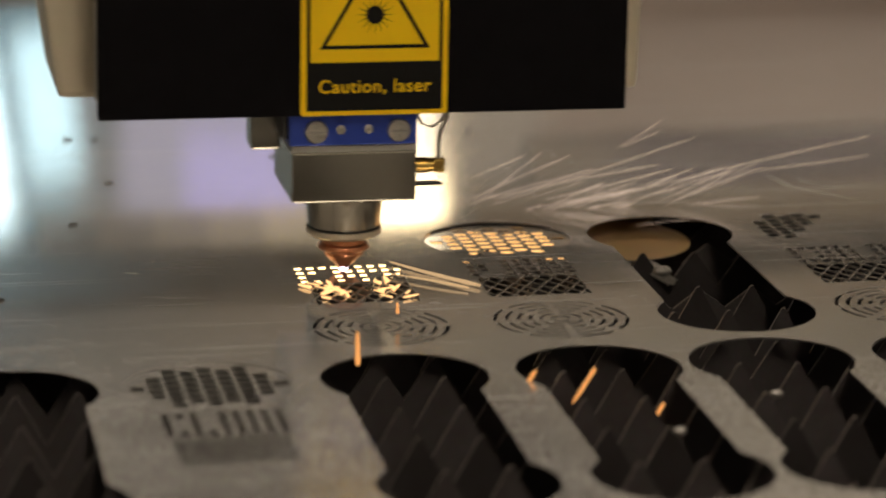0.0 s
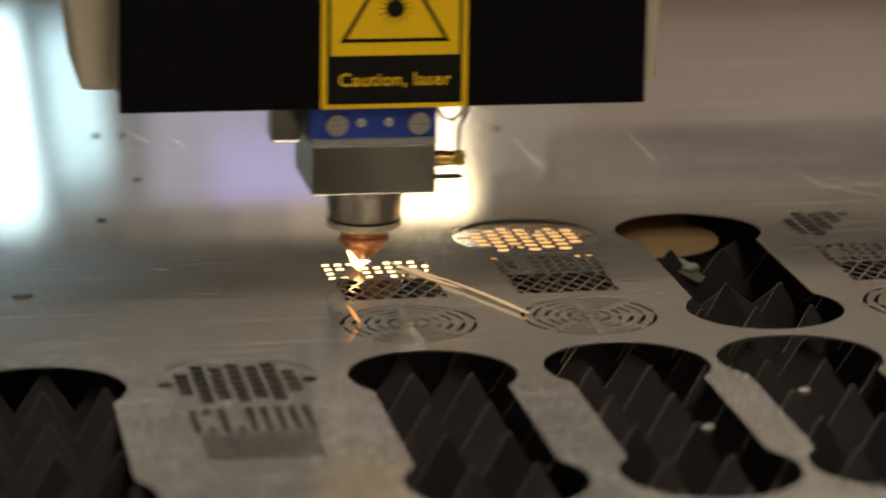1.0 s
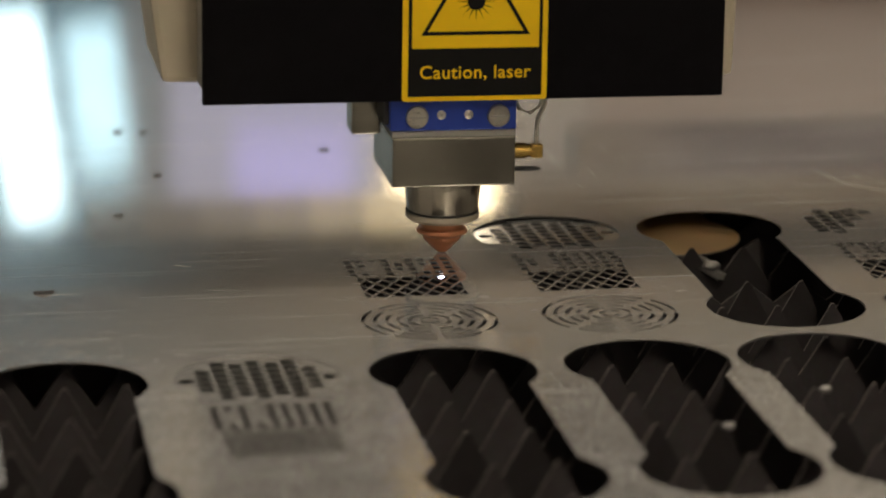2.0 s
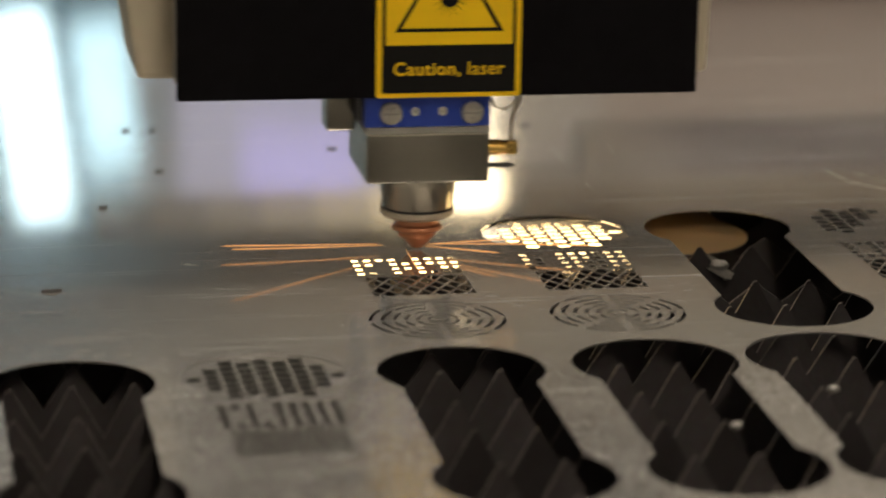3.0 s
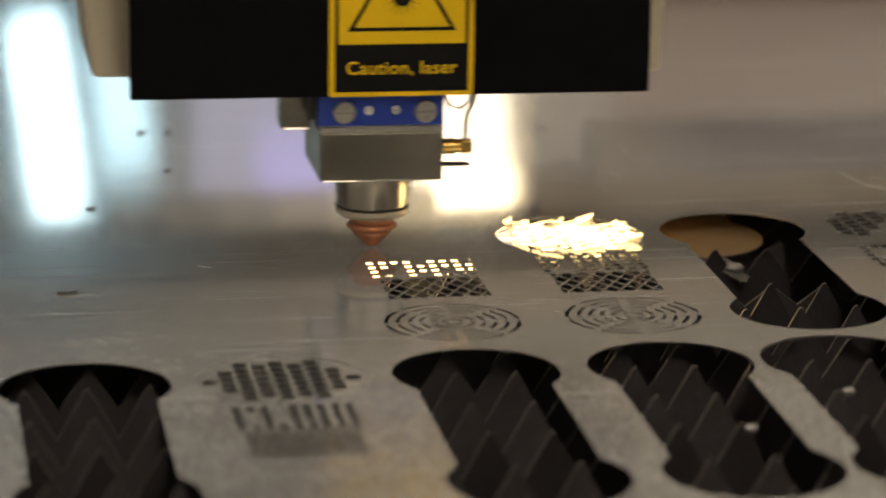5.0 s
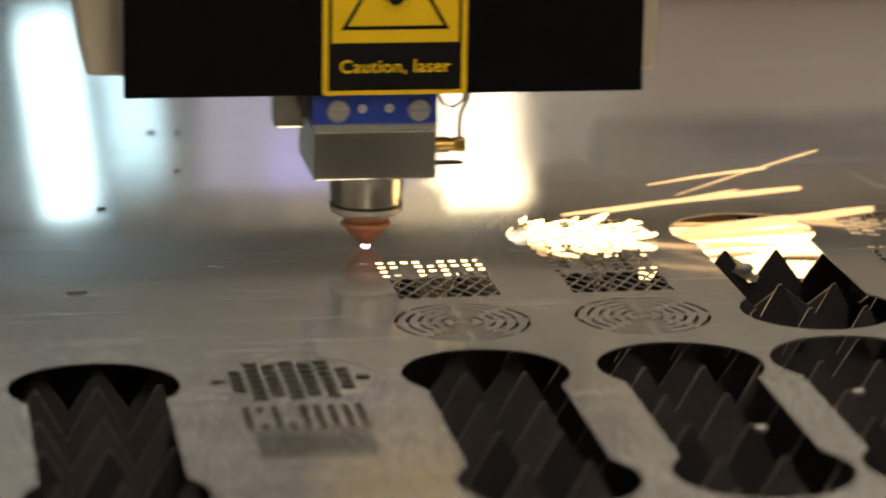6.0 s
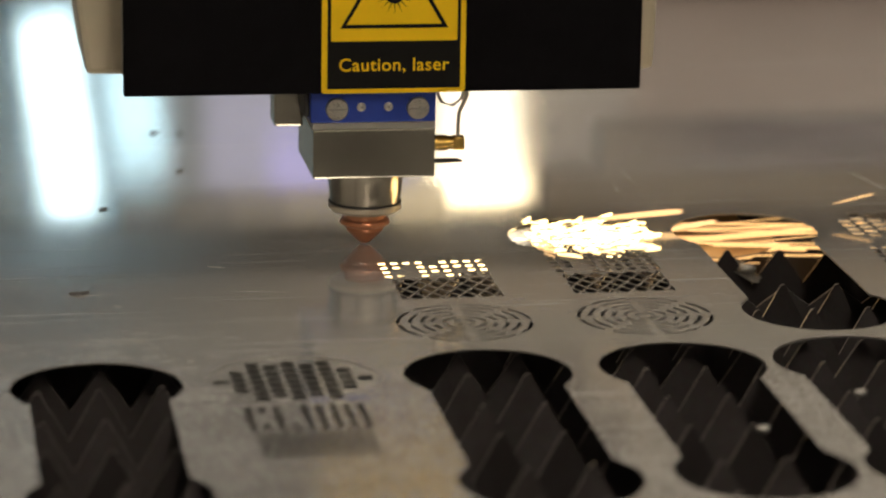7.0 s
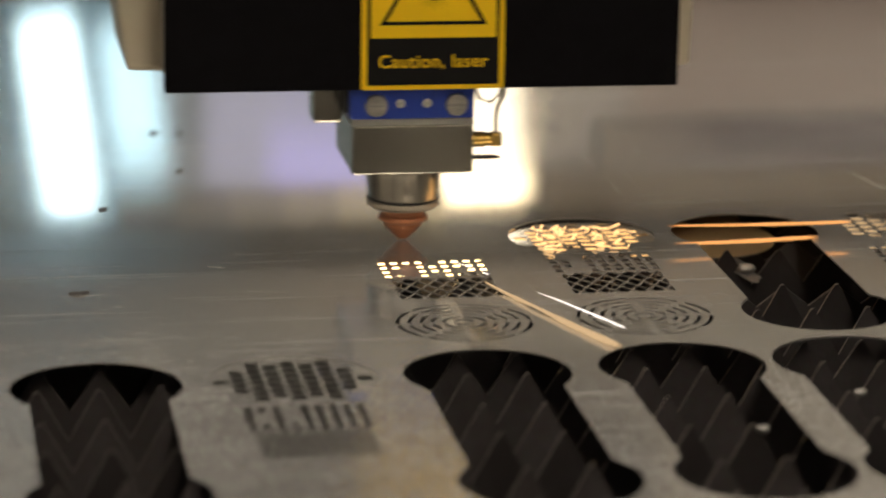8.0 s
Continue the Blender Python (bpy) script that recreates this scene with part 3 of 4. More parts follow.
def gantry():
    """Bridge that carries the head: a near beam with the guide rail, a rear cross beam low over the sheet."""
    g = tagged(new("gantry_bridge"), "grey gantry bridge with dark rear cross beam above the sheet", "gantry")
    part("beam", block(-1.30, 1.70, -0.015, 0.111, 0.36, 0.52, 0.004), M_FRAME, g)
    part("guide_rail", block(-1.25, 1.65, 0.033, 0.058, 0.345, 0.3595, 0.001), M_CHROME, g)
    for x in (-1.36, 1.64):
        part("end_column", block(x, x + 0.12, -0.06, 0.70, -0.165, 0.52, 0.005), M_FRAMEPAINT, g)
    y = 0.613

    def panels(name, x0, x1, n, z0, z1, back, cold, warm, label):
        """A row of panels; colour shading end to end paints light mirrored in the sheet."""
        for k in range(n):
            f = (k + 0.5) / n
            paint = material("mirrored_tone", tuple(p + (q - p) * f for p, q in zip(cold, warm)), 0.5, 0.0, 0.15, 10)
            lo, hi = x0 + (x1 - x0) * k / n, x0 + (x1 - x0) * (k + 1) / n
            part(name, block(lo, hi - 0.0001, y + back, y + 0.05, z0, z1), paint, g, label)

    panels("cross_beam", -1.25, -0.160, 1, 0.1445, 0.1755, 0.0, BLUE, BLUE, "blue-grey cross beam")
    panels("cross_beam", -0.160, -0.010, 10, 0.1445, 0.1760, 0.0, BLUE, CHARCOAL, "cross beam whose colour shades from lamp haze blue to dark grey")
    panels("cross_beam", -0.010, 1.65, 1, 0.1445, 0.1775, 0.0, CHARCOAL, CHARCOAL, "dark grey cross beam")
    # added glowing strips make the tan band mirrored in the sheet; no known lamp
    for k, glow in enumerate(BAND_GLOWS):
        part("lamp_segment", block(-0.110 + 0.0375 * k, -0.0727 + 0.0375 * k, y + 0.002, y + 0.03, 0.1240, 0.1443), glow, g, "added warm glowing strip, brighter towards the work lamp")
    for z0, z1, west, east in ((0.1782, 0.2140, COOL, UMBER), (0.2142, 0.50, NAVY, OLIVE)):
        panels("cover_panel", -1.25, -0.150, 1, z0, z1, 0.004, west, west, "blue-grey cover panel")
        panels("cover_panel", -0.150, 0.090, 12, z0, z1, 0.004, west, east, "cover panel painted with mirrored tones from blue-grey to brown")
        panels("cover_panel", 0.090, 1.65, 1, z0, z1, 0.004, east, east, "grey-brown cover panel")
    # unseen hanging panels, added for the grey-brown and plum bands in the sheet
    panels("cable_tray", 0.185, 0.265, 6, 0.1150, 0.1443, 0.002, SAND, UMBER, "added hanging panel, sand tone for the lamp's fading glow")
    panels("cable_tray", 0.265, 1.65, 1, 0.1150, 0.1443, 0.002, UMBER, UMBER, "added hanging panel in a grey-brown mirrored tone")
    panels("tray_edge", 0.225, 0.315, 8, 0.0850, 0.1148, 0.006, SAND, PLUM, "added lower panel, mirrored tone fading from sand to plum")
    panels("tray_edge", 0.315, 1.65, 1, 0.0850, 0.1148, 0.006, PLUM, PLUM, "added lower panel in a plum mirrored tone")
    return g


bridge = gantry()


# ---- laser head ----
def words(name, text, size, x, z, y, mat, parent):
    cu = bpy.data.curves.new(name, "FONT")
    cu.body = text
    cu.size = size
    cu.space_character = 1.06
    cu.align_x = "CENTER"
    cu.extrude = 0.0001
    cu.offset = 0.00009
    tmp = bpy.data.objects.new(name, cu)
    scene.collection.objects.link(tmp)
    me = bpy.data.meshes.new_from_object(tmp.evaluated_get(bpy.context.evaluated_depsgraph_get()))
    bpy.data.objects.remove(tmp)
    me.transform(pose(x, y, z, 90, 0, 0))
    me.materials.clear()
    me.materials.append(mat)
    ob = new(name, me)
    ob.parent = parent
    return ob


def slab(outline, y, mat, name, parent, depth=0.0004):
    return part(name, prism(outline, y - depth, y), mat, parent)


def rounded(x0, x1, z0, z1, r, n=5):
    pts = []
    for cx, cz, a0 in ((x1 - r, z0 + r, -90), (x1 - r, z1 - r, 0), (x0 + r, z1 - r, 90), (x0 + r, z0 + r, 180)):
        for i in range(n + 1):
            a = radians(a0 + 90 * i / n)
            pts.append((cx + r * math.cos(a), cz + r * math.sin(a)))
    return pts


def laser_head():
    h = tagged(new("laser_head"), "black-fronted laser cutting head with copper nozzle and warning sticker", "laser head")
    part("front_plate", block(-0.1233, 0.1311, -0.040, -0.036, 0.0848, 0.34, 0.0012), M_BLACK, h, "matt black front plate")
    part("inner_frame", block(-0.1215, 0.1290, -0.0355, 0.004, 0.0875, 0.34, 0.001), M_FRAME, h, "grey inner frame")
    part("cover", prism([(-0.1385, 0.0868), (-0.118, 0.0864), (-0.118, 0.33), (-0.172, 0.33)], 0.006, 0.090, 0.003), M_BEIGE, h, "cream side cover")
    part("cover", prism([(0.128, 0.0845), (0.1475, 0.0855), (0.156, 0.33), (0.128, 0.33)], 0.006, 0.090, 0.003), M_BEIGE, h, "cream side cover")
    part("back_plate", block(-0.117, 0.127, 0.006, 0.08, 0.094, 0.33, 0.002), M_BLACK, h)
    # sticker
    st = part("sticker", prism(rounded(-0.0274, 0.0433, 0.0850, 0.176, 0.0015), -0.0404, -0.0401), M_YELLOW, h, "yellow laser warning sticker")
    slab(rounded(-0.0246, 0.0407, 0.0873, 0.1738, 0.0006), -0.0405, M_INK, "text_panel", st, 0.0002)
    slab(rounded(-0.0229, 0.0390, 0.1108, 0.1722, 0.0006), -0.0408, M_YELLOW, "symbol_field", st, 0.0002)
    words("writing", "Caution, laser", 0.0090, 0.0080, 0.0961, -0.0409, M_YELLOW, st)
    a, b, c = Vector((-0.0185, 0.1172)), Vector((0.0345, 0.1172)), Vector((0.008, 0.1625))
    mid = (a + b + c) / 3
    bm = bmesh.new()
    for u, v in ((a, b), (b, c), (c, a)):
        iu, iv = mid + (u - mid) * 0.88, mid + (v - mid) * 0.88
        q = [u, v, iv, iu]
        lo = [bm.verts.new((p.x, -0.0412, p.y)) for p in q]
        bm.faces.new(lo)
    bmesh.ops.recalc_face_normals(bm, faces=bm.faces[:])
    part("warning_triangle", bm, M_INK, st)
    bm = bmesh.new()
    cx, cz, n = 0.008, 0.1335, 96
    rim_ = [bm.verts.new((cx + r * math.cos(2 * math.pi * i / n), -0.0412, cz + r * math.sin(2 * math.pi * i / n)))
            for i in range(n) for r in [0.0095 if i % 6 == 0 else 0.0043]]
    bm.faces.new(rim_)
    part("sunburst", bm, M_INK, st)
    # blue block with screws
    bl = part("mount_block", block(-0.0319, 0.0301, -0.034, 0.030, 0.0690, 0.0905, 0.0008), M_BLUE, h, "blue anodised mounting block")
    for x in (-0.0189, 0.0211):
        sc = part("screw", lathe([(0.0052, -0.0358), (0.0056, -0.0352), (0.0056, -0.0340)], 28, axis="y", at=(x, 0, 0.0760)), M_SCREW, bl, "round stainless screw", True)
        part("slot", block(x - 0.0040, x + 0.0040, -0.0362, -0.0359, 0.0756, 0.0764), M_FRAME, sc)
    for x in (-0.0069, 0.0065):
        ss = part("set_screw", lathe([(0.0017, -0.0348), (0.0022, -0.0346), (0.0022, -0.0341)], 20, axis="y", at=(x, 0, 0.0768)), M_SCREW, bl, "", True)
        part("socket", lathe([(0.0008, -0.0350), (0.0009, -0.03485)], 6, axis="y", at=(x, 0, 0.0768)), M_FRAME, ss)
    # sensor body
    part("seal", block(-0.0306, 0.0303, -0.0325, 0.031, 0.0652, 0.0689, 0.0006), M_FRAME, h)
    part("sensor_block", block(-0.0302, 0.0303, -0.032, 0.032, 0.0405, 0.0651, 0.0009), M_ALU, h, "brushed aluminium sensor block")
    part("side_block", block(-0.0468, -0.0325, -0.008, 0.012, 0.0620, 0.0900, 0.0012), M_ALU, h)
    part("clamp", block(-0.0345, -0.0320, -0.030, 0.020, 0.0715, 0.0860, 0.0005), M_RUBBER, h)
    part("nozzle_body", lathe([(0.0188, 0.0404), (0.0190, 0.0385), (0.0190, 0.034), (0.0180, 0.0250), (0.0178, 0.0224)], 56), M_CHROME, h, "polished steel nozzle body", True)
    part("o_ring", lathe([(0.0176, 0.0224), (0.0183, 0.0221), (0.0183, 0.0214), (0.0176, 0.0210)], 48), M_RUBBER, h, "black sealing ring", True)
    part("collar", lathe([(0.0176, 0.0210), (0.0184, 0.0207), (0.0184, 0.0184), (0.0164, 0.0168)], 56), M_COLLAR, h, "cream ceramic collar", True)
    noz = part("nozzle", lathe([(0.0102, 0.0168), (0.0102, 0.0130), (0.0121, 0.0122), (0.0124, 0.0116), (0.0124, 0.0102), (0.0108, 0.0092), (0.0095, 0.0086),
                                (0.0094, 0.0072), (0.0086, 0.0062), (0.0036, 0.0012), (0.0026, 0.0002), (0.0012, 0.0)], 48), M_COPPER, h, "copper cutting nozzle", True)
    part("nozzle_ring", lathe([(0.0124, 0.0112), (0.0127, 0.0110), (0.0127, 0.0106), (0.0124, 0.0104)], 48), M_COPPER, noz, "", True)
    # plug and lead
    pl = part("connector", lathe([(0.0030, 0.030), (0.0030, 0.034), (0.0040, 0.0341), (0.0040, 0.0415), (0.0034, 0.0416), (0.0034, 0.0440)], 24, axis="x", at=(0, 0, 0.0505)), M_BRASS, h, "brass cable connector", True)
    part("elbow", block(0.0440, 0.0500, -0.0032, 0.0032, 0.0470, 0.0540, 0.0010), M_BRASS, pl)
    part("pin", rod([(0.030, 0, 0.0413), (0.046, 0, 0.0413), (0.0495, 0, 0.0409)], [0.0013, 0.0013, 0.0005]), M_RUBBER, h, "dark thin rod")
    pts = [(0.0470, 0, 0.054), (0.0468, 0, 0.060), (0.0475, 0.001, 0.066), (0.0510, 0.002, 0.073), (0.0530, 0.003, 0.082), (0.054, 0.003, 0.095)]
    part("lead", rod(pts, [0.0011] * 6), M_CABLE, h, "thin grey cable")
    pts = [(0.0335, 0.002, 0.092), (0.0345, 0.002, 0.080), (0.0385, 0.002, 0.071), (0.0440, 0.002, 0.069), (0.0490, 0.002, 0.073), (0.0515, 0.003, 0.084), (0.052, 0.003, 0.096)]
    part("lead", rod(pts, [0.0009] * 7), M_CABLE, h, "thin grey cable")
    return h


head = laser_head()


# ---- offcuts on the sheet ----
def offcut(x, y, w, d, turn, curl=0.0):
    bm = bmesh.new()
    n = 6
    pts = [(w * (i / n - 0.5), curl * math.sin(math.pi * i / n), 0.0004) for i in range(n + 1)]
    rod(pts, [d * (0.6 + 0.4 * math.sin(math.pi * i / n)) for i in range(n + 1)], 6, bm)
    ob = part("offcut", bm, M_SCALE)
    ob.matrix_basis = pose(x, y, 0.0, 0, 0, turn)
    return tagged(ob, "small dark metal offcut lying on the sheet", "offcut", "offcuts on the sheet")


offcut(-0.1127, 0.4205, 0.0052, 0.0011, 10)
offcut(-0.098, 0.4171, 0.0075, 0.0009, 55, 0.001)
crumb_a = offcut(-0.0988, 0.3069, 0.0050, 0.0009, 20)
crumb_b = offcut(-0.1255, 0.2164, 0.0050, 0.0010, 5)
offcut(-0.0015, 0.3575, 0.0060, 0.0008, -10, 0.001)
offcut(-0.1740, 0.0722, 0.0090, 0.0012, 6, -0.0025)
offcut(0.1189, 0.4051, 0.0055, 0.0009, -5)


# ---- sparks ----
def streak_mesh(a, b, w, seed):
    """A slightly bent spark trail from a to b, thin behind and full in front."""
    rnd = random.Random(seed)
    a, b = Vector(a), Vector(b)
    d = b - a
    side = Vector((rnd.uniform(-1, 1), rnd.uniform(-1, 1), rnd.uniform(-1, 1))).cross(d)
    side = side.normalized() if side.length > 0 else Vector((0, 0, 1))
    bend = d.length * rnd.uniform(-0.012, 0.012)
    n = 7
    pts = [a + d * (i / n) + side * (bend * math.sin(math.pi * i / n)) for i in range(n + 1)]
    fat = [0.45, 0.62, 0.76, 0.86, 0.94, 1.0, 1.0, 0.75]
    return rod(pts, [w * f * rnd.uniform(0.85, 1.15) for f in fat], 6)


FLYING = []


def flying_spark(t, a, b, w, mat):
    ob = part("spark", streak_mesh(a, b, w, int(t * 100) + len(FLYING)), mat)
    tagged(ob, "glowing spark trail thrown off by the cut", "spark", "flying sparks")
    FLYING.append((ob, t, (Vector(b) - Vector(a)).normalized()))
    return ob


flying_spark(0.0, (0.0879, 0.21, 0.0095), (0.1454, 0.21, 0.0328), 0.00019, M_SPARKW)
flying_spark(0.0, (0.0955, 0.21, 0.0123), (0.1286, 0.21, 0.037), 0.00019, M_SPARKW)
flying_spark(0.0, (0.1031, 0.21, 0.009), (0.1946, 0.21, 0.024), 0.00019, M_SPARKW)
flying_spark(0.0, (0.1046, 0.21, 0.0068), (0.2128, 0.21, 0.0393), 0.00019, M_SPARKW)
flying_spark(0.0, (0.1214, 0.21, 0.0021), (0.1903, 0.21, 0.0119), 0.00019, M_SPARKW)
flying_spark(0.0, (0.1336, 0.21, 0.0078), (0.2008, 0.21, 0.0216), 0.00019, M_SPARKW)
flying_spark(0.0, (0.1459, 0.21, 0.0028), (0.3089, 0.21, 0.0358), 0.00019, M_SPARKW)
flying_spark(0.0, (0.1698, 0.21, 0.0371), (0.1934, 0.21, 0.0513), 0.00019, M_SPARKW)
flying_spark(0.0, (0.1728, 0.21, 0.0361), (0.1926, 0.21, 0.0434), 0.00019, M_SPARKW)
flying_spark(0.0, (0.183, 0.21, -0.0095), (0.3103, 0.21, -0.0), 0.00019, M_SPARKW)
flying_spark(0.0, (0.2257, 0.21, 0.0167), (0.3093, 0.21, 0.024), 0.00019, M_SPARKW)
flying_spark(0.0, (0.1952, 0.21, -0.0007), (0.2495, 0.21, 0.0035), 0.00019, M_SPARKW)
flying_spark(0.0, (0.1367, 0.21, 0.0046), (0.1795, 0.21, 0.0107), 0.00019, M_SPARKW)
flying_spark(0.0, (0.0939, 0.21, 0.023), (0.121, 0.21, 0.0336), 0.00019, M_SPARKW)
flying_spark(0.0, (0.1122, 0.21, 0.0132), (0.1578, 0.21, 0.0232), 0.00019, M_SPARKW)
flying_spark(0.0, (0.1521, 0.21, -0.003), (0.1796, 0.21, 0.0039), 0.00019, M_SPARKW)
flying_spark(0.0, (-0.0201, -0.06, 0.0046), (-0.0199, -0.06, -0.0112), 0.0012, M_SPARK)
flying_spark(0.0, (0.0082, 0.0, 0.0007), (0.0083, 0.0, -0.0047), 0.0008, M_SPARK)
flying_spark(0.0, (0.0526, -0.1, 0.0048), (0.0576, -0.1, 0.0131), 0.0009, M_SPARK)
flying_spark(0.0, (0.0621, -0.1, -0.0047), (0.0658, -0.1, 0.0008), 0.0009, M_SPARK)
flying_spark(0.0, (0.0748, -0.1, -0.0027), (0.0847, -0.1, 0.0129), 0.0009, M_SPARK)
flying_spark(0.0, (0.1084, -0.1, -0.0174), (0.1158, -0.1, -0.0047), 0.0009, M_SPARK)
flying_spark(0.0, (0.0286, 0.101, 0.0016), (0.0638, 0.0494, 0.0016), 0.0011, M_SPARKD)
flying_spark(0.0, (0.0262, 0.0792, 0.0016), (0.0591, 0.047, 0.0016), 0.0007, M_SPARKD)
for i in range(30):
    r = random.Random(4200 + i)
    x, y, a = r.choice((-0.0135, 0.0125)) + r.gauss(0, 0.0042), 0.0560 + r.gauss(0, 0.0075), radians(r.uniform(20, 160))
    ln = r.uniform(0.004, 0.010)
    flying_spark(0.0, (x, y, 0.0012), (x + ln * math.cos(a), y - ln * math.sin(a), 0.0012), r.uniform(0.0004, 0.0010), M_SPARKO)
for i in range(34):
    r = random.Random(4000 + i)
    x, z, a, ln = r.uniform(0.088, 0.215), r.uniform(-0.004, 0.016), radians(r.uniform(7, 26)), r.uniform(0.008, 0.045)
    flying_spark(0.0, (x, 0.21, z), (x + ln * math.cos(a), 0.21, z + ln * math.sin(a)), r.uniform(0.00010, 0.00020), M_SPARKW)
flying_spark(0.1, (-0.0791, -0.12, -0.0034), (-0.0716, -0.12, 0.0201), 0.0012, M_SPARK)
flying_spark(0.2, (0.0153, 0.0872, 0.0011), (0.1195, 0.0068, 0.0011), 0.001, M_SPARKT)
flying_spark(0.2, (0.1167, 0.0065, 0.0016), (0.2127, -0.0976, 0.0016), 0.0014, M_SPARKT)
flying_spark(0.2, (0.0444, 0.0553, 0.004), (0.0562, 0.0166, 0.004), 0.0024, M_SPARKB)
flying_spark(0.3, (0.0605, -0.1, 0.0116), (0.0734, -0.1, -0.0186), 0.0018, M_SPARK)
flying_spark(1.0, (-0.0104, 0.09, 0.0048), (-0.0054, 0.09, -0.0031), 0.002, M_SPARKY)
flying_spark(1.0, (-0.0239, 0.0, 0.0023), (-0.0191, 0.0, -0.0052), 0.001, M_SPARK)
flying_spark(1.0, (-0.0969, 0.3, 0.0244), (-0.0863, 0.3, 0.0188), 0.00018, M_SPARKW)
flying_spark(1.0, (-0.0755, 0.3, 0.0206), (-0.0679, 0.3, 0.0156), 0.00018, M_SPARKW)
flying_spark(1.0, (0.1246, 0.3, 0.0028), (0.1441, 0.3, -0.0156), 0.00018, M_SPARKW)
flying_spark(1.0, (0.1504, 0.3, -0.011), (0.1728, 0.3, -0.0085), 0.00018, M_SPARKW)
flying_spark(1.0, (0.1134, 0.3, 0.0121), (0.1344, 0.3, -0.0104), 0.00018, M_SPARKW)
flying_spark(1.0, (0.1789, 0.3, 0.0122), (0.1937, 0.3, -0.0028), 0.00018, M_SPARKW)
flying_spark(1.0, (0.0101, 0.0992, 0.0016), (0.0315, 0.061, 0.0016), 0.0008, M_SPARKD)
flying_spark(1.0, (0.0315, 0.061, 0.0016), (0.0598, -0.0054, 0.0016), 0.0008, M_SPARKD)
flying_spark(1.0, (0.0138, 0.0876, 0.0016), (0.0367, 0.0442, 0.0016), 0.0006, M_SPARKD)
flying_spark(1.5, (0.0222, 0.0856, 0.003), (0.1351, -0.0427, 0.003), 0.0026, M_SPARKT)
flying_spark(1.5, (0.1331, -0.0445, 0.0038), (0.1898, -0.0797, 0.0038), 0.0033, M_SPARKT)
flying_spark(1.5, (0.0855, 0.1105, 0.002), (0.1023, 0.143, 0.002), 0.0012, M_SPARKO)
flying_spark(1.5, (0.0743, 0.1121, 0.002), (0.0844, 0.1338, 0.002), 0.0009, M_SPARK)
flying_spark(1.8, (-0.0928, 0.13, 0.0512), (-0.137, 0.13, 0.0773), 0.0003, M_SPARKW)
flying_spark(1.8, (-0.0837, 0.13, 0.0481), (-0.1233, 0.13, 0.0727), 0.0003, M_SPARKW)
flying_spark(1.8, (-0.0674, 0.13, 0.0392), (-0.0985, 0.13, 0.0592), 0.0003, M_SPARKW)
flying_spark(1.8, (-0.0511, 0.13, 0.0293), (-0.0736, 0.13, 0.0441), 0.0003, M_SPARKW)
flying_spark(1.8, (-0.0583, 0.13, 0.0445), (-0.0845, 0.13, 0.0673), 0.0003, M_SPARKW)
flying_spark(1.8, (-0.0364, 0.13, 0.0232), (-0.0512, 0.13, 0.0348), 0.0003, M_SPARKW)
flying_spark(2.1, (-0.2003, -0.163, 0.006), (-0.1776, -0.1303, 0.006), 0.0008, M_SPARK)
flying_spark(2.1, (-0.1915, -0.172, 0.006), (-0.1448, -0.1059, 0.006), 0.0008, M_SPARK)
flying_spark(2.6, (-0.0042, 0.1055, 0.003), (-0.0038, 0.031, 0.0125), 0.0003, M_SPARK)
flying_spark(2.6, (0.0135, 0.1163, 0.003), (0.0795, 0.082, 0.0141), 0.0003, M_SPARK)
flying_spark(2.6, (-0.0224, 0.1341, 0.003), (-0.0747, 0.1589, 0.0143), 0.0003, M_SPARK)
flying_spark(2.6, (-0.0024, 0.1056, 0.003), (0.0055, 0.0219, 0.0044), 0.0003, M_SPARK)
flying_spark(2.6, (-0.0142, 0.1081, 0.003), (-0.0364, 0.0692, 0.0095), 0.0003, M_SPARK)
flying_spark(2.6, (-0.0075, 0.1058, 0.003), (-0.0124, 0.0754, 0.0056), 0.0003, M_SPARK)
flying_spark(3.0, (-0.0144, 0.1206, 0.003), (-0.0923, 0.0868, 0.0122), 0.0003, M_SPARK)
flying_spark(3.0, (-0.016, 0.1285, 0.003), (-0.0938, 0.1284, 0.0047), 0.0003, M_SPARK)
flying_spark(3.0, (0.0037, 0.1085, 0.003), (0.0032, 0.0709, 0.003), 0.0003, M_SPARK)
flying_spark(3.0, (0.019, 0.1153, 0.003), (0.051, 0.0872, 0.0056), 0.0003, M_SPARK)
flying_spark(3.0, (0.0228, 0.1218, 0.003), (0.1004, 0.0941, 0.0065), 0.0003, M_SPARK)
flying_spark(3.0, (0.0223, 0.1205, 0.003), (0.0794, 0.0954, 0.0111), 0.0003, M_SPARK)
flying_spark(3.3, (-0.0802, 0.0537, 0.003), (-0.1395, -0.0173, 0.003), 0.0003, M_SPARK)
flying_spark(3.3, (-0.0733, 0.0296, 0.003), (-0.1234, -0.0655, 0.003), 0.0003, M_SPARK)
flying_spark(3.3, (-0.0634, 0.042, 0.003), (-0.1034, -0.0411, 0.003), 0.0003, M_SPARK)
flying_spark(3.3, (-0.0704, 0.0858, 0.003), (-0.1209, 0.0493, 0.003), 0.0003, M_SPARK)
flying_spark(3.3, (-0.0583, 0.1038, 0.003), (-0.0957, 0.0879, 0.003), 0.0003, M_SPARK)
flying_spark(3.3, (-0.0556, 0.0271, 0.003), (-0.0865, -0.0708, 0.003), 0.0003, M_SPARK)
flying_spark(3.3, (-0.0485, 0.0446, 0.003), (-0.0723, -0.0361, 0.003), 0.0003, M_SPARK)
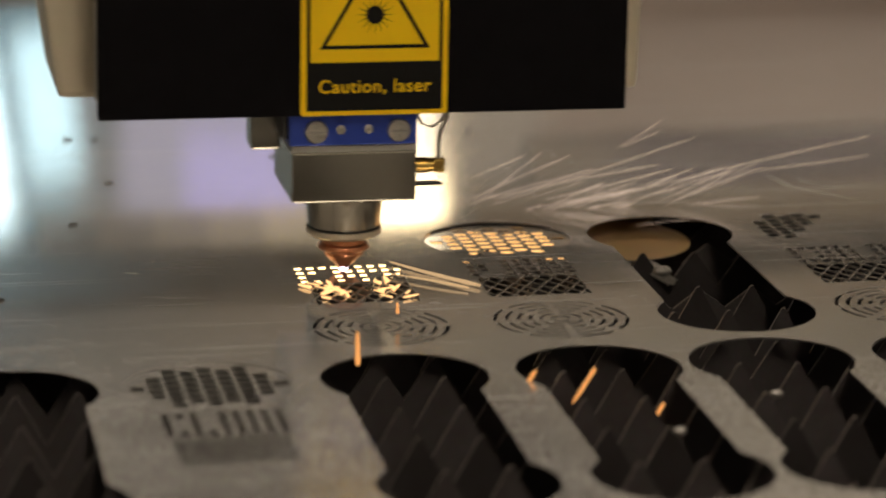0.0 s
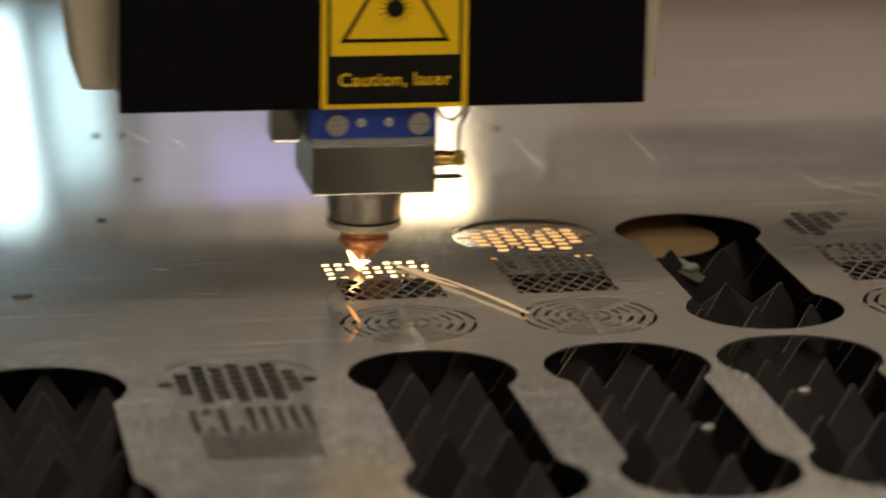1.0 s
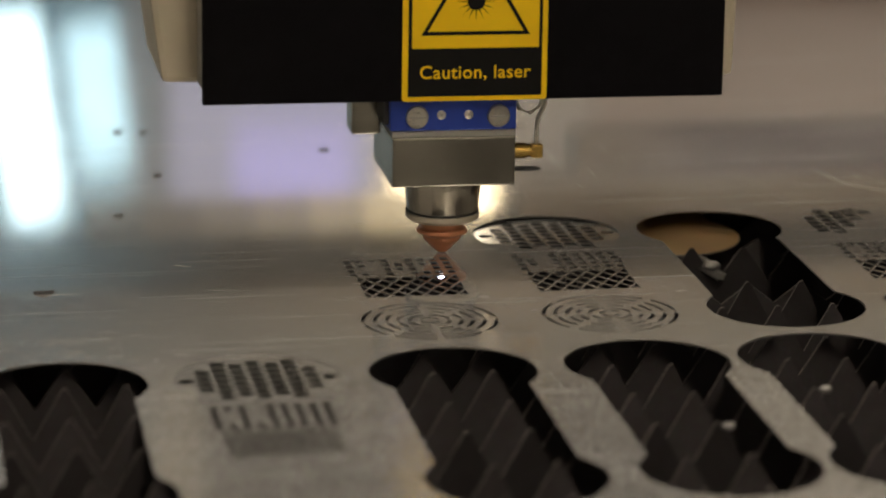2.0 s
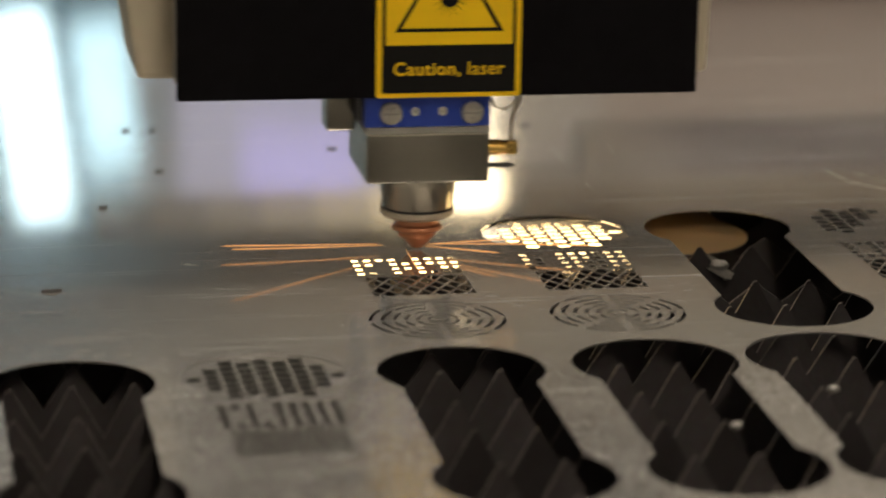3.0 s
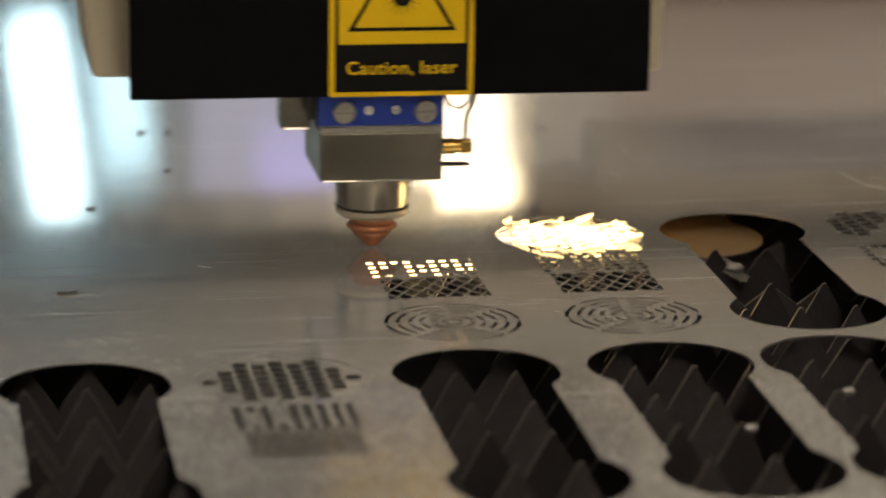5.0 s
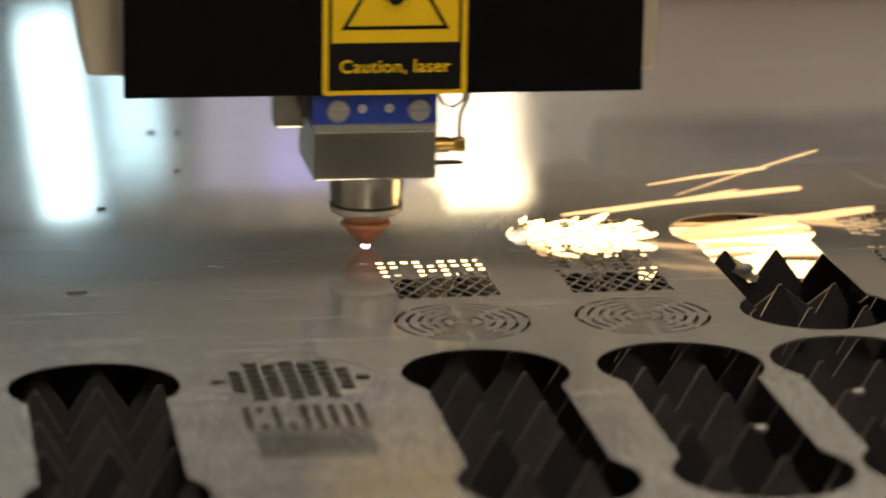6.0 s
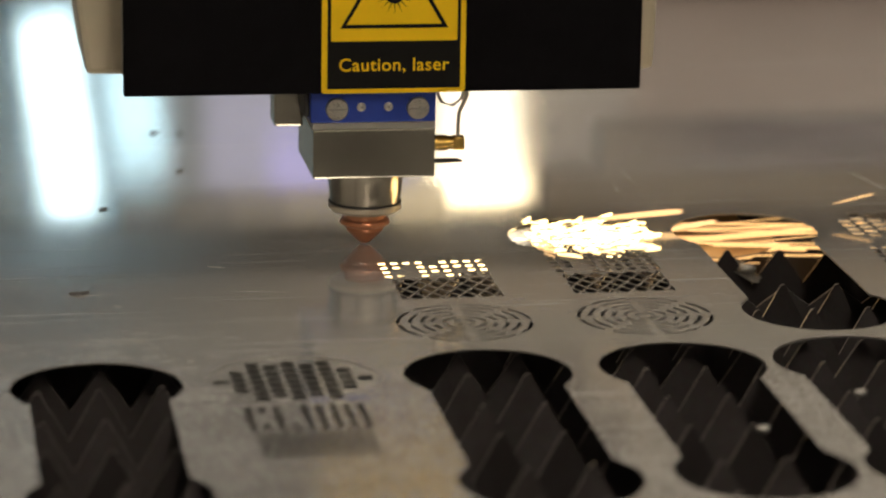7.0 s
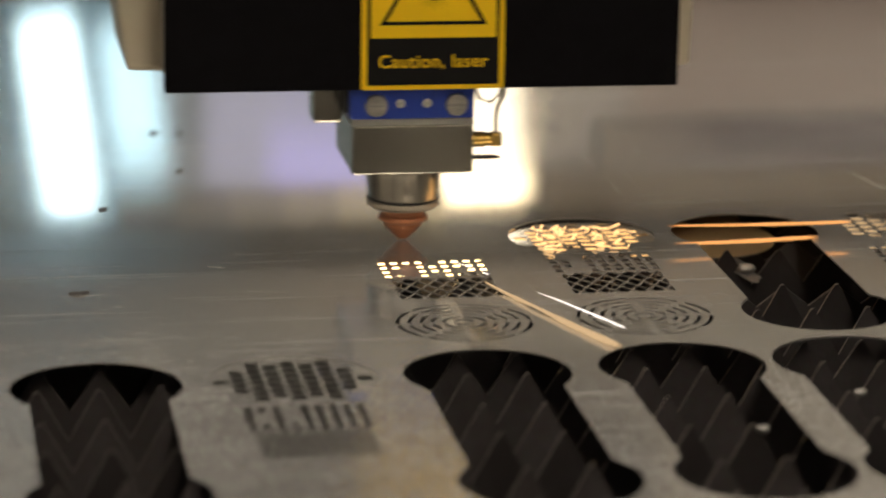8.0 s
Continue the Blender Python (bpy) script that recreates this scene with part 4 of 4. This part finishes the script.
flying_spark(3.3, (-0.0412, 0.0625, 0.003), (-0.0573, 0.0002, 0.003), 0.0003, M_SPARK)
flying_spark(3.7, (0.0724, 0.17, -0.0101), (0.1515, 0.17, -0.0007), 0.001, M_SPARKO)
flying_spark(3.7, (0.1485, 0.17, -0.0012), (0.2455, 0.17, 0.0095), 0.0014, M_SPARKO)
flying_spark(4.0, (0.1336, 0.15, 0.004), (0.2199, 0.15, 0.0057), 0.001, M_SPARK)
flying_spark(4.5, (0.0949, 0.2, 0.0005), (0.122, 0.2, 0.0075), 0.0007, M_SPARKO)
flying_spark(5.1, (-0.0478, 0.1374, 0.003), (-0.1332, 0.1241, 0.0113), 0.0003, M_SPARK)
flying_spark(5.1, (-0.0096, 0.1328, 0.003), (0.0676, 0.1004, 0.0066), 0.0003, M_SPARK)
flying_spark(5.1, (-0.0435, 0.1278, 0.003), (-0.0744, 0.1025, 0.0047), 0.0003, M_SPARK)
flying_spark(5.1, (-0.047, 0.1468, 0.003), (-0.0926, 0.1619, 0.0102), 0.0003, M_SPARK)
flying_spark(5.1, (-0.0453, 0.1506, 0.003), (-0.1062, 0.1863, 0.0071), 0.0003, M_SPARK)
flying_spark(5.1, (-0.0454, 0.1307, 0.003), (-0.1144, 0.0919, 0.0088), 0.0003, M_SPARK)
flying_spark(5.1, (0.06, 0.17, 0.004), (0.2, 0.17, 0.022), 0.001, M_SPARKO)
flying_spark(5.1, (0.08, 0.15, 0.003), (0.26, 0.16, 0.016), 0.001, M_SPARKO)
flying_spark(5.5, (-0.0023, 0.1323, 0.003), (-0.0531, 0.1024, 0.0115), 0.0003, M_SPARK)
flying_spark(5.5, (-0.0039, 0.1492, 0.003), (-0.0871, 0.1794, 0.0033), 0.0003, M_SPARK)
flying_spark(5.5, (0.0234, 0.1243, 0.003), (0.0575, 0.0512, 0.0032), 0.0003, M_SPARK)
flying_spark(5.5, (0.0256, 0.1255, 0.003), (0.0535, 0.0816, 0.0099), 0.0003, M_SPARK)
flying_spark(5.5, (-0.0025, 0.1522, 0.003), (-0.0312, 0.1682, 0.0052), 0.0003, M_SPARK)
flying_spark(5.5, (0.033, 0.134, 0.003), (0.0709, 0.1163, 0.0121), 0.0003, M_SPARK)
flying_spark(5.8, (0.1063, 0.17, 0.0041), (0.2079, 0.17, 0.013), 0.0012, M_SPARKO)
flying_spark(5.8, (0.1423, 0.17, -0.003), (0.232, 0.17, 0.0168), 0.0008, M_SPARKO)
flying_spark(5.8, (0.1394, 0.17, -0.009), (0.2534, 0.17, -0.0005), 0.0018, M_SPARKO)
flying_spark(6.0, (0.0875, 0.17, 0.0057), (0.2129, 0.17, 0.0162), 0.0016, M_SPARKO)
flying_spark(6.0, (0.1112, 0.17, 0.007), (0.1797, 0.17, 0.0169), 0.0008, M_SPARKO)
flying_spark(6.0, (0.1384, 0.17, -0.0089), (0.2522, 0.17, 0.0035), 0.0022, M_SPARKO)
flying_spark(6.0, (0.1318, 0.17, 0.0199), (0.1944, 0.17, 0.027), 0.0008, M_SPARKO)
flying_spark(6.0, (0.1468, 0.17, 0.0149), (0.2212, 0.17, 0.0367), 0.0005, M_SPARKO)
flying_spark(6.0, (0.1503, 0.17, -0.0054), (0.2521, 0.17, 0.0047), 0.0012, M_SPARKO)
flying_spark(6.0, (0.1175, 0.17, -0.0097), (0.2073, 0.17, 0.001), 0.001, M_SPARKO)
flying_spark(6.2, (0.0905, -0.0616, 0.0014), (0.1443, -0.2009, 0.0014), 0.0012, M_SPARKT)
flying_spark(6.6, (-0.0477, -0.14, -0.0062), (-0.0439, -0.14, -0.0383), 0.0018, M_SPARKD)
flying_spark(7.0, (0.0952, 0.17, 0.0027), (0.1488, 0.17, 0.0061), 0.0016, M_SPARKO)
flying_spark(7.0, (0.1341, 0.17, -0.0039), (0.1669, 0.17, 0.0004), 0.0014, M_SPARKO)
flying_spark(7.0, (0.1492, 0.17, -0.009), (0.1732, 0.17, -0.0082), 0.0016, M_SPARKO)
flying_spark(7.0, (0.1704, 0.17, -0.0142), (0.2005, 0.17, -0.0128), 0.0014, M_SPARKO)
flying_spark(7.0, (0.2301, 0.17, 0.0081), (0.2506, 0.17, 0.0127), 0.0005, M_SPARKO)
flying_spark(7.2, (-0.0416, 0.0853, 0.003), (-0.0634, 0.0457, 0.003), 0.0003, M_SPARK)
flying_spark(7.2, (-0.0404, 0.0531, 0.003), (-0.0603, -0.0146, 0.003), 0.0003, M_SPARK)
flying_spark(7.2, (-0.0364, 0.0421, 0.003), (-0.0525, -0.0347, 0.003), 0.0003, M_SPARK)
flying_spark(7.2, (-0.0285, 0.0411, 0.003), (-0.0373, -0.0367, 0.003), 0.0003, M_SPARK)
flying_spark(7.2, (-0.0175, 0.0606, 0.003), (-0.0163, -0.0009, 0.003), 0.0003, M_SPARK)
flying_spark(7.2, (-0.0443, 0.1076, 0.003), (-0.0692, 0.0889, 0.003), 0.0003, M_SPARK)
flying_spark(7.4, (-0.0115, 0.1316, 0.003), (-0.0419, 0.1298, 0.003), 0.0003, M_SPARK)
flying_spark(7.4, (-0.0018, 0.0479, 0.003), (-0.0207, -0.0295, 0.003), 0.0003, M_SPARK)
flying_spark(7.4, (-0.0074, 0.0646, 0.003), (-0.0319, 0.0011, 0.003), 0.0003, M_SPARK)
flying_spark(7.4, (-0.011, 0.0866, 0.003), (-0.0395, 0.0425, 0.003), 0.0003, M_SPARK)
flying_spark(7.4, (-0.0255, 0.15, 0.0174), (-0.0507, 0.15, 0.0274), 0.00018, M_SPARKW)
flying_spark(7.4, (-0.0404, 0.15, 0.0217), (-0.0735, 0.15, 0.0339), 0.00018, M_SPARKW)
flying_spark(7.4, (-0.0515, 0.15, 0.0173), (-0.0905, 0.15, 0.0272), 0.00018, M_SPARKW)
flying_spark(7.5, (0.1042, 0.17, 0.0015), (0.2508, 0.17, 0.0068), 0.0007, M_FLARE)
flying_spark(7.5, (0.1252, 0.17, -0.0052), (0.2511, 0.17, -0.0017), 0.0007, M_FLARE)
flying_spark(7.5, (0.1402, 0.17, -0.0087), (0.2516, 0.17, -0.0123), 0.0007, M_FLARE)
flying_spark(7.5, (0.11, 0.17, 0.0058), (0.1635, 0.17, 0.0147), 0.0007, M_FLARE)
flying_spark(7.8, (0.0624, 0.17, -0.013), (0.2126, 0.17, 0.0186), 0.0012, M_SPARKO)
flying_spark(7.8, (0.0807, 0.17, -0.0082), (0.1789, 0.17, 0.0067), 0.0009, M_SPARKO)
flying_spark(8.0, (0.128, 0.13, 0.0092), (0.2192, 0.13, 0.0083), 0.001, M_SPARK)
flying_spark(8.0, (0.1312, 0.13, -0.0003), (0.2017, 0.13, 0.0009), 0.0012, M_SPARK)
flying_spark(8.0, (0.0132, 0.1082, 0.0001), (0.0499, 0.0313, 0.0001), 0.0003, M_SPARKB)
flying_spark(8.0, (0.0499, 0.0313, 0.0001), (0.0716, -0.0215, 0.0001), 0.0003, M_SPARKB)
flying_spark(8.0, (0.0208, 0.0611, 0.0016), (0.036, 0.0154, 0.0016), 0.0009, M_SPARKD)
flying_spark(8.0, (0.036, 0.0154, 0.0016), (0.0618, -0.0561, 0.0016), 0.0015, M_SPARKD)


def spark_jet(name, count, box, length, width, mat, seed, label):
    """A bundle of spark trails that runs along the underside of the sheet."""
    rnd = random.Random(seed)
    jet = tagged(new(name), label, "sparks")
    (x0, x1), (y0, y1), (z0, z1) = box
    for i in range(count):
        a = Vector((rnd.uniform(x0, x1), rnd.uniform(y0, y1), rnd.uniform(z0, z1)))
        ln = rnd.uniform(*length)
        b = a + ln * Vector((1, rnd.uniform(-0.12, 0.16), rnd.uniform(-0.10, 0.10)))
        b.z = min(b.z, z1)
        part("trail", streak_mesh(a, b, rnd.uniform(*width), seed * 1000 + i), mat, jet)
    return jet


short_jet = spark_jet("short_spark_jet", 200, ((0.035, 0.110), (0.142, 0.186), (-0.0068, -0.0045)), (0.010, 0.026), (0.0009, 0.0020), M_SPARKX, 3, "short bright burst of sparks under the sheet")
amber_jet = spark_jet("amber_spark_jet", 120, ((0.035, 0.110), (0.132, 0.186), (-0.0068, -0.0045)), (0.010, 0.024), (0.0008, 0.0017), M_SPARKG, 13, "amber burst of sparks under the sheet")
far_jet = spark_jet("amber_spark_jet", 60, ((0.212, 0.262), (0.132, 0.186), (-0.0068, -0.0045)), (0.010, 0.024), (0.0008, 0.0017), M_SPARKD, 17, "faint amber burst of sparks under the sheet")
long_jet = spark_jet("long_spark_jet", 22, ((0.09, 0.16), (0.150, 0.208), (-0.024, -0.005)), (0.05, 0.11), (0.0003, 0.0010), M_SPARKG, 5, "long bright burst of sparks under the sheet")
flare = spark_jet("spark_flare", 90, ((0.11, 0.165), (0.150, 0.196), (-0.028, -0.011)), (0.03, 0.07), (0.0008, 0.0020), M_FLARE, 11, "dense white-hot flare of sparks behind the slat teeth")
# trails above the piece, sparks that also stand in for the glow's bloom
cluster = tagged(new("spark_cluster"), "cluster of white-hot sparks over the cut piece that fills out its glow", "sparks")
for i in range(64):
    rnd = random.Random(900 + i)
    a = Vector((0.055 + rnd.random() * 0.055, 0.124 + rnd.random() * 0.05, 0.0012 + rnd.random() * 0.002))
    part("trail", streak_mesh(a, a + Vector((rnd.uniform(0.003, 0.012), rnd.uniform(-0.006, 0.006), rnd.uniform(-0.0005, 0.002))), rnd.uniform(0.0005, 0.0011), 950 + i), M_SPARKY, cluster)
embers = tagged(new("ember_cluster"), "scattered golden sparks on the cut piece", "sparks")
for i in range(40):
    rnd = random.Random(1900 + i)
    a = Vector((0.054 + rnd.random() * 0.056, 0.122 + rnd.random() * 0.045, 0.0008 + rnd.random() * 0.001))
    part("ember", streak_mesh(a, a + Vector((rnd.uniform(0.001, 0.006), rnd.uniform(-0.008, 0.008), rnd.uniform(-0.0003, 0.001))), rnd.uniform(0.0004, 0.0009), 1950 + i), M_SPARKO, embers)
shower = spark_jet("spark_shower", 150, ((-0.030, 0.022), (0.112, 0.138), (-0.0080, -0.0046)), (0.005, 0.012), (0.0008, 0.0017), M_SPARKX, 7, "shower of hot sparks under the cut")
glow_point = tagged(part("cutting_point", lathe([(0.0006, -0.0012), (0.0017, -0.0004), (0.0019, 0.0003), (0.0012, 0.0010), (0.0003, 0.0013)], 20), M_ARC),
                    "bright molten point under the nozzle", "molten point")


# ---- movement ----
def motions():
    tip = [(0, -0.001, 0.1058), (0.1, -0.0135, 0.1068), (0.2, -0.0216, 0.1077), (0.3, -0.018, 0.1086), (0.4, 0.0001, 0.1095), (0.5, 0.0179, 0.1104), (0.6, 0.0161, 0.1111), (0.7, 0.001, 0.1118), (0.8, -0.0174, 0.1124), (0.9, -0.0202, 0.1131), (1, -0.0036, 0.1138), (1.1, 0.0076, 0.1146), (1.2, 0.0187, 0.1154), (1.3, 0.0156, 0.1162), (1.4, -0.0044, 0.1171), (1.5, -0.0211, 0.1179), (1.6, -0.0287, 0.1185), (1.7, -0.0186, 0.119), (1.8, 0.004, 0.1196), (1.9, 0.0148, 0.1202), (2, 0.0262, 0.1207), (2.1, 0.0197, 0.1215), (2.2, 0.0042, 0.1223), (2.4, -0.0235, 0.1239), (2.6, -0.0043, 0.1255), (2.85, 0.0222, 0.1274), (3.05, -0.0027, 0.129), (3.2, -0.0269, 0.1302), (3.3, -0.0272, 0.131), (3.4, -0.0071, 0.1318), (3.5, 0.0104, 0.1326), (3.6, 0.0259, 0.1333), (3.7, 0.025, 0.134), (3.8, 0.0053, 0.1348), (3.9, -0.0059, 0.1355), (4, -0.0263, 0.1362), (4.1, -0.032, 0.1366), (4.2, -0.0328, 0.137), (4.3, -0.0211, 0.1373), (4.4, 0.0008, 0.1377), (4.5, 0.0191, 0.1381), (4.6, 0.0345, 0.1385), (4.7, 0.0336, 0.1389), (4.9, 0.003, 0.1398), (5.15, -0.0322, 0.1409), (5.3, -0.0231, 0.1416), (5.5, 0.0149, 0.1424), (5.65, 0.0258, 0.1431), (5.8, 0.008, 0.1438), (5.9, -0.0033, 0.1442), (6, -0.0255, 0.1446), (6.1, -0.0324, 0.1449), (6.2, -0.0332, 0.1451), (6.3, -0.0219, 0.1454), (6.4, -0.001, 0.1457), (6.5, 0.017, 0.1459), (6.6, 0.0277, 0.1468), (6.7, 0.0209, 0.1476), (6.8, -0.0014, 0.1484), (6.9, -0.0128, 0.1492), (7, -0.0264, 0.1501), (7.1, -0.027, 0.1503), (7.2, -0.0115, 0.1506), (7.3, -0.0005, 0.1509), (7.4, 0.022, 0.1512), (7.5, 0.027, 0.1514), (7.6, 0.0152, 0.1523), (7.7, -0.0013, 0.1532), (7.8, -0.019, 0.1541), (7.9, -0.0188, 0.155), (8, -0.006, 0.1559)]
    walk(head, [(t, pose(x, y, 0.0008, 0, 0.5, 0)) for t, x, y in tip])
    walk(bridge, [(t, pose(0, y, 0)) for t, x, y in tip])
    walk(crumb_a, [(0.0, pose(-0.0988, 0.3069, 0, 0, 0, 20)), (1.5, pose(-0.0988, 0.3069, 0, 0, 0, 20)), (4.5, pose(-0.1058, 0.3226, 0, 0, 0, 35)), (8.0, pose(-0.1058, 0.3226, 0, 0, 0, 35))])
    walk(crumb_b, [(0.0, pose(-0.1255, 0.2164, 0, 0, 0, 5)), (1.5, pose(-0.1255, 0.2164, 0, 0, 0, 5)), (3.5, pose(-0.145, 0.2391, 0, 0, 0, 20)), (4.5, pose(-0.1526, 0.2391, 0, 0, 0, 20)), (8.0, pose(-0.1526, 0.2391, 0, 0, 0, 20))])

    # each spark leaves the bed, streaks past and is gone
    for ob, t, way in FLYING:
        under, gone = Vector((0, 0, -0.5)), way * 1.6 + Vector((0, 0, -0.2))
        rows = []
        if t > 0.05:
            rows += [(0.0, under)] + ([(t - 0.1, under)] if t > 0.15 else [])
        rows += [(max(t - 0.0334, 0.0), way * -0.01)] + ([(t + 0.0334, way * 0.01)] if t < 7.9 else [(8.0, Vector())])
        if t < 7.85:
            rows += [(t + 0.1, gone), (8.0, gone)]
        walk(ob, [(s, Matrix.Translation(v)) for s, v in rows])

    def bursts(ob, spans, drift, deep=-0.45):
        """Flare up from the bed during each span, sink back between them."""
        rows = []
        for a, b in spans:
            if a > 0:
                rows += [(a - 0.0667, (0, 0, deep)), (a, (0, 0, 0))]
            else:
                rows.append((0.0, (0, 0, 0)))
            rows += [(b, drift)] + ([(b + 0.0667, (drift[0], drift[1], deep))] if b < 8 else [])
        if rows[0][0] > 0:
            rows.insert(0, (0.0, (0, 0, deep)))
        if rows[-1][0] < 8:
            rows.append((8.0, (0, 0, deep)))
        walk(ob, [(s, Matrix.Translation(v)) for s, v in rows])

    bursts(amber_jet, [(0.0, 0.03), (0.4, 0.43), (0.57, 1.23), (1.4, 1.43), (1.8, 1.93), (3.3, 3.3), (4.1, 4.1), (4.27, 4.33), (4.7, 4.73), (6.13, 6.27), (7.98, 8.0)], (0.003, 0, 0))
    bursts(far_jet, [(3.77, 4.5), (4.63, 4.77), (5.77, 6.2), (6.4, 7.1), (7.4, 8.0)], (0.003, 0, 0))
    bursts(short_jet, [(2.5, 2.7), (3.0, 3.1), (3.4, 3.63), (3.83, 4.03), (4.17, 4.27), (4.4, 4.67), (4.97, 5.17), (5.4, 5.6), (5.8, 6.1), (6.4, 6.6), (6.77, 7.03), (7.17, 7.83)], (0.004, 0, 0))
    bursts(long_jet, [(3.7, 4.13), (4.6, 4.73), (5.8, 6.17), (6.4, 6.43), (6.77, 7.03), (7.77, 7.83)], (0.012, 0, 0.001))
    bursts(cluster, [(3.8, 3.9), (5.0, 5.13), (5.8, 6.1), (6.77, 7.03)], (0.004, 0.001, 0))
    bursts(flare, [(5.8, 6.07), (6.77, 6.87), (7.77, 7.83)], (0.01, 0, 0.001))
    bursts(embers, [(3.4, 4.1), (4.4, 4.7), (5.8, 6.2), (6.4, 7.03), (7.17, 8.0)], (0.005, -0.001, 0))
    bursts(shower, [(0.0, 0.1), (0.4, 0.43), (0.57, 0.8), (0.97, 1.23), (1.4, 1.43), (1.8, 1.9), (2.5, 2.7), (2.97, 3.1), (3.37, 3.63), (4.17, 4.63), (4.97, 5.17), (5.4, 5.57), (5.9, 6.03), (6.37, 6.57), (6.7, 7.03), (7.2, 7.83), (7.98, 8.0)], (0.003, 0, 0))
    lit = [(0.0, 0.1), (0.4, 0.43), (0.97, 1.03), (1.4, 1.43), (1.8, 1.87), (2.1, 2.4), (2.6, 2.6), (3.05, 3.05), (3.3, 3.57), (3.9, 3.93), (4.2, 4.53), (4.7, 4.73), (5.15, 5.3), (5.93, 6.1), (6.3, 6.53), (7.17, 7.43), (7.6, 7.7)]
    rows = []
    for t, x, y in tip:
        on = any(a - 0.01 <= t <= b + 0.01 for a, b in lit)
        rows.append((t, pose(x, y, 0.0 if on else -0.012)))
    walk(glow_point, rows)


motions()
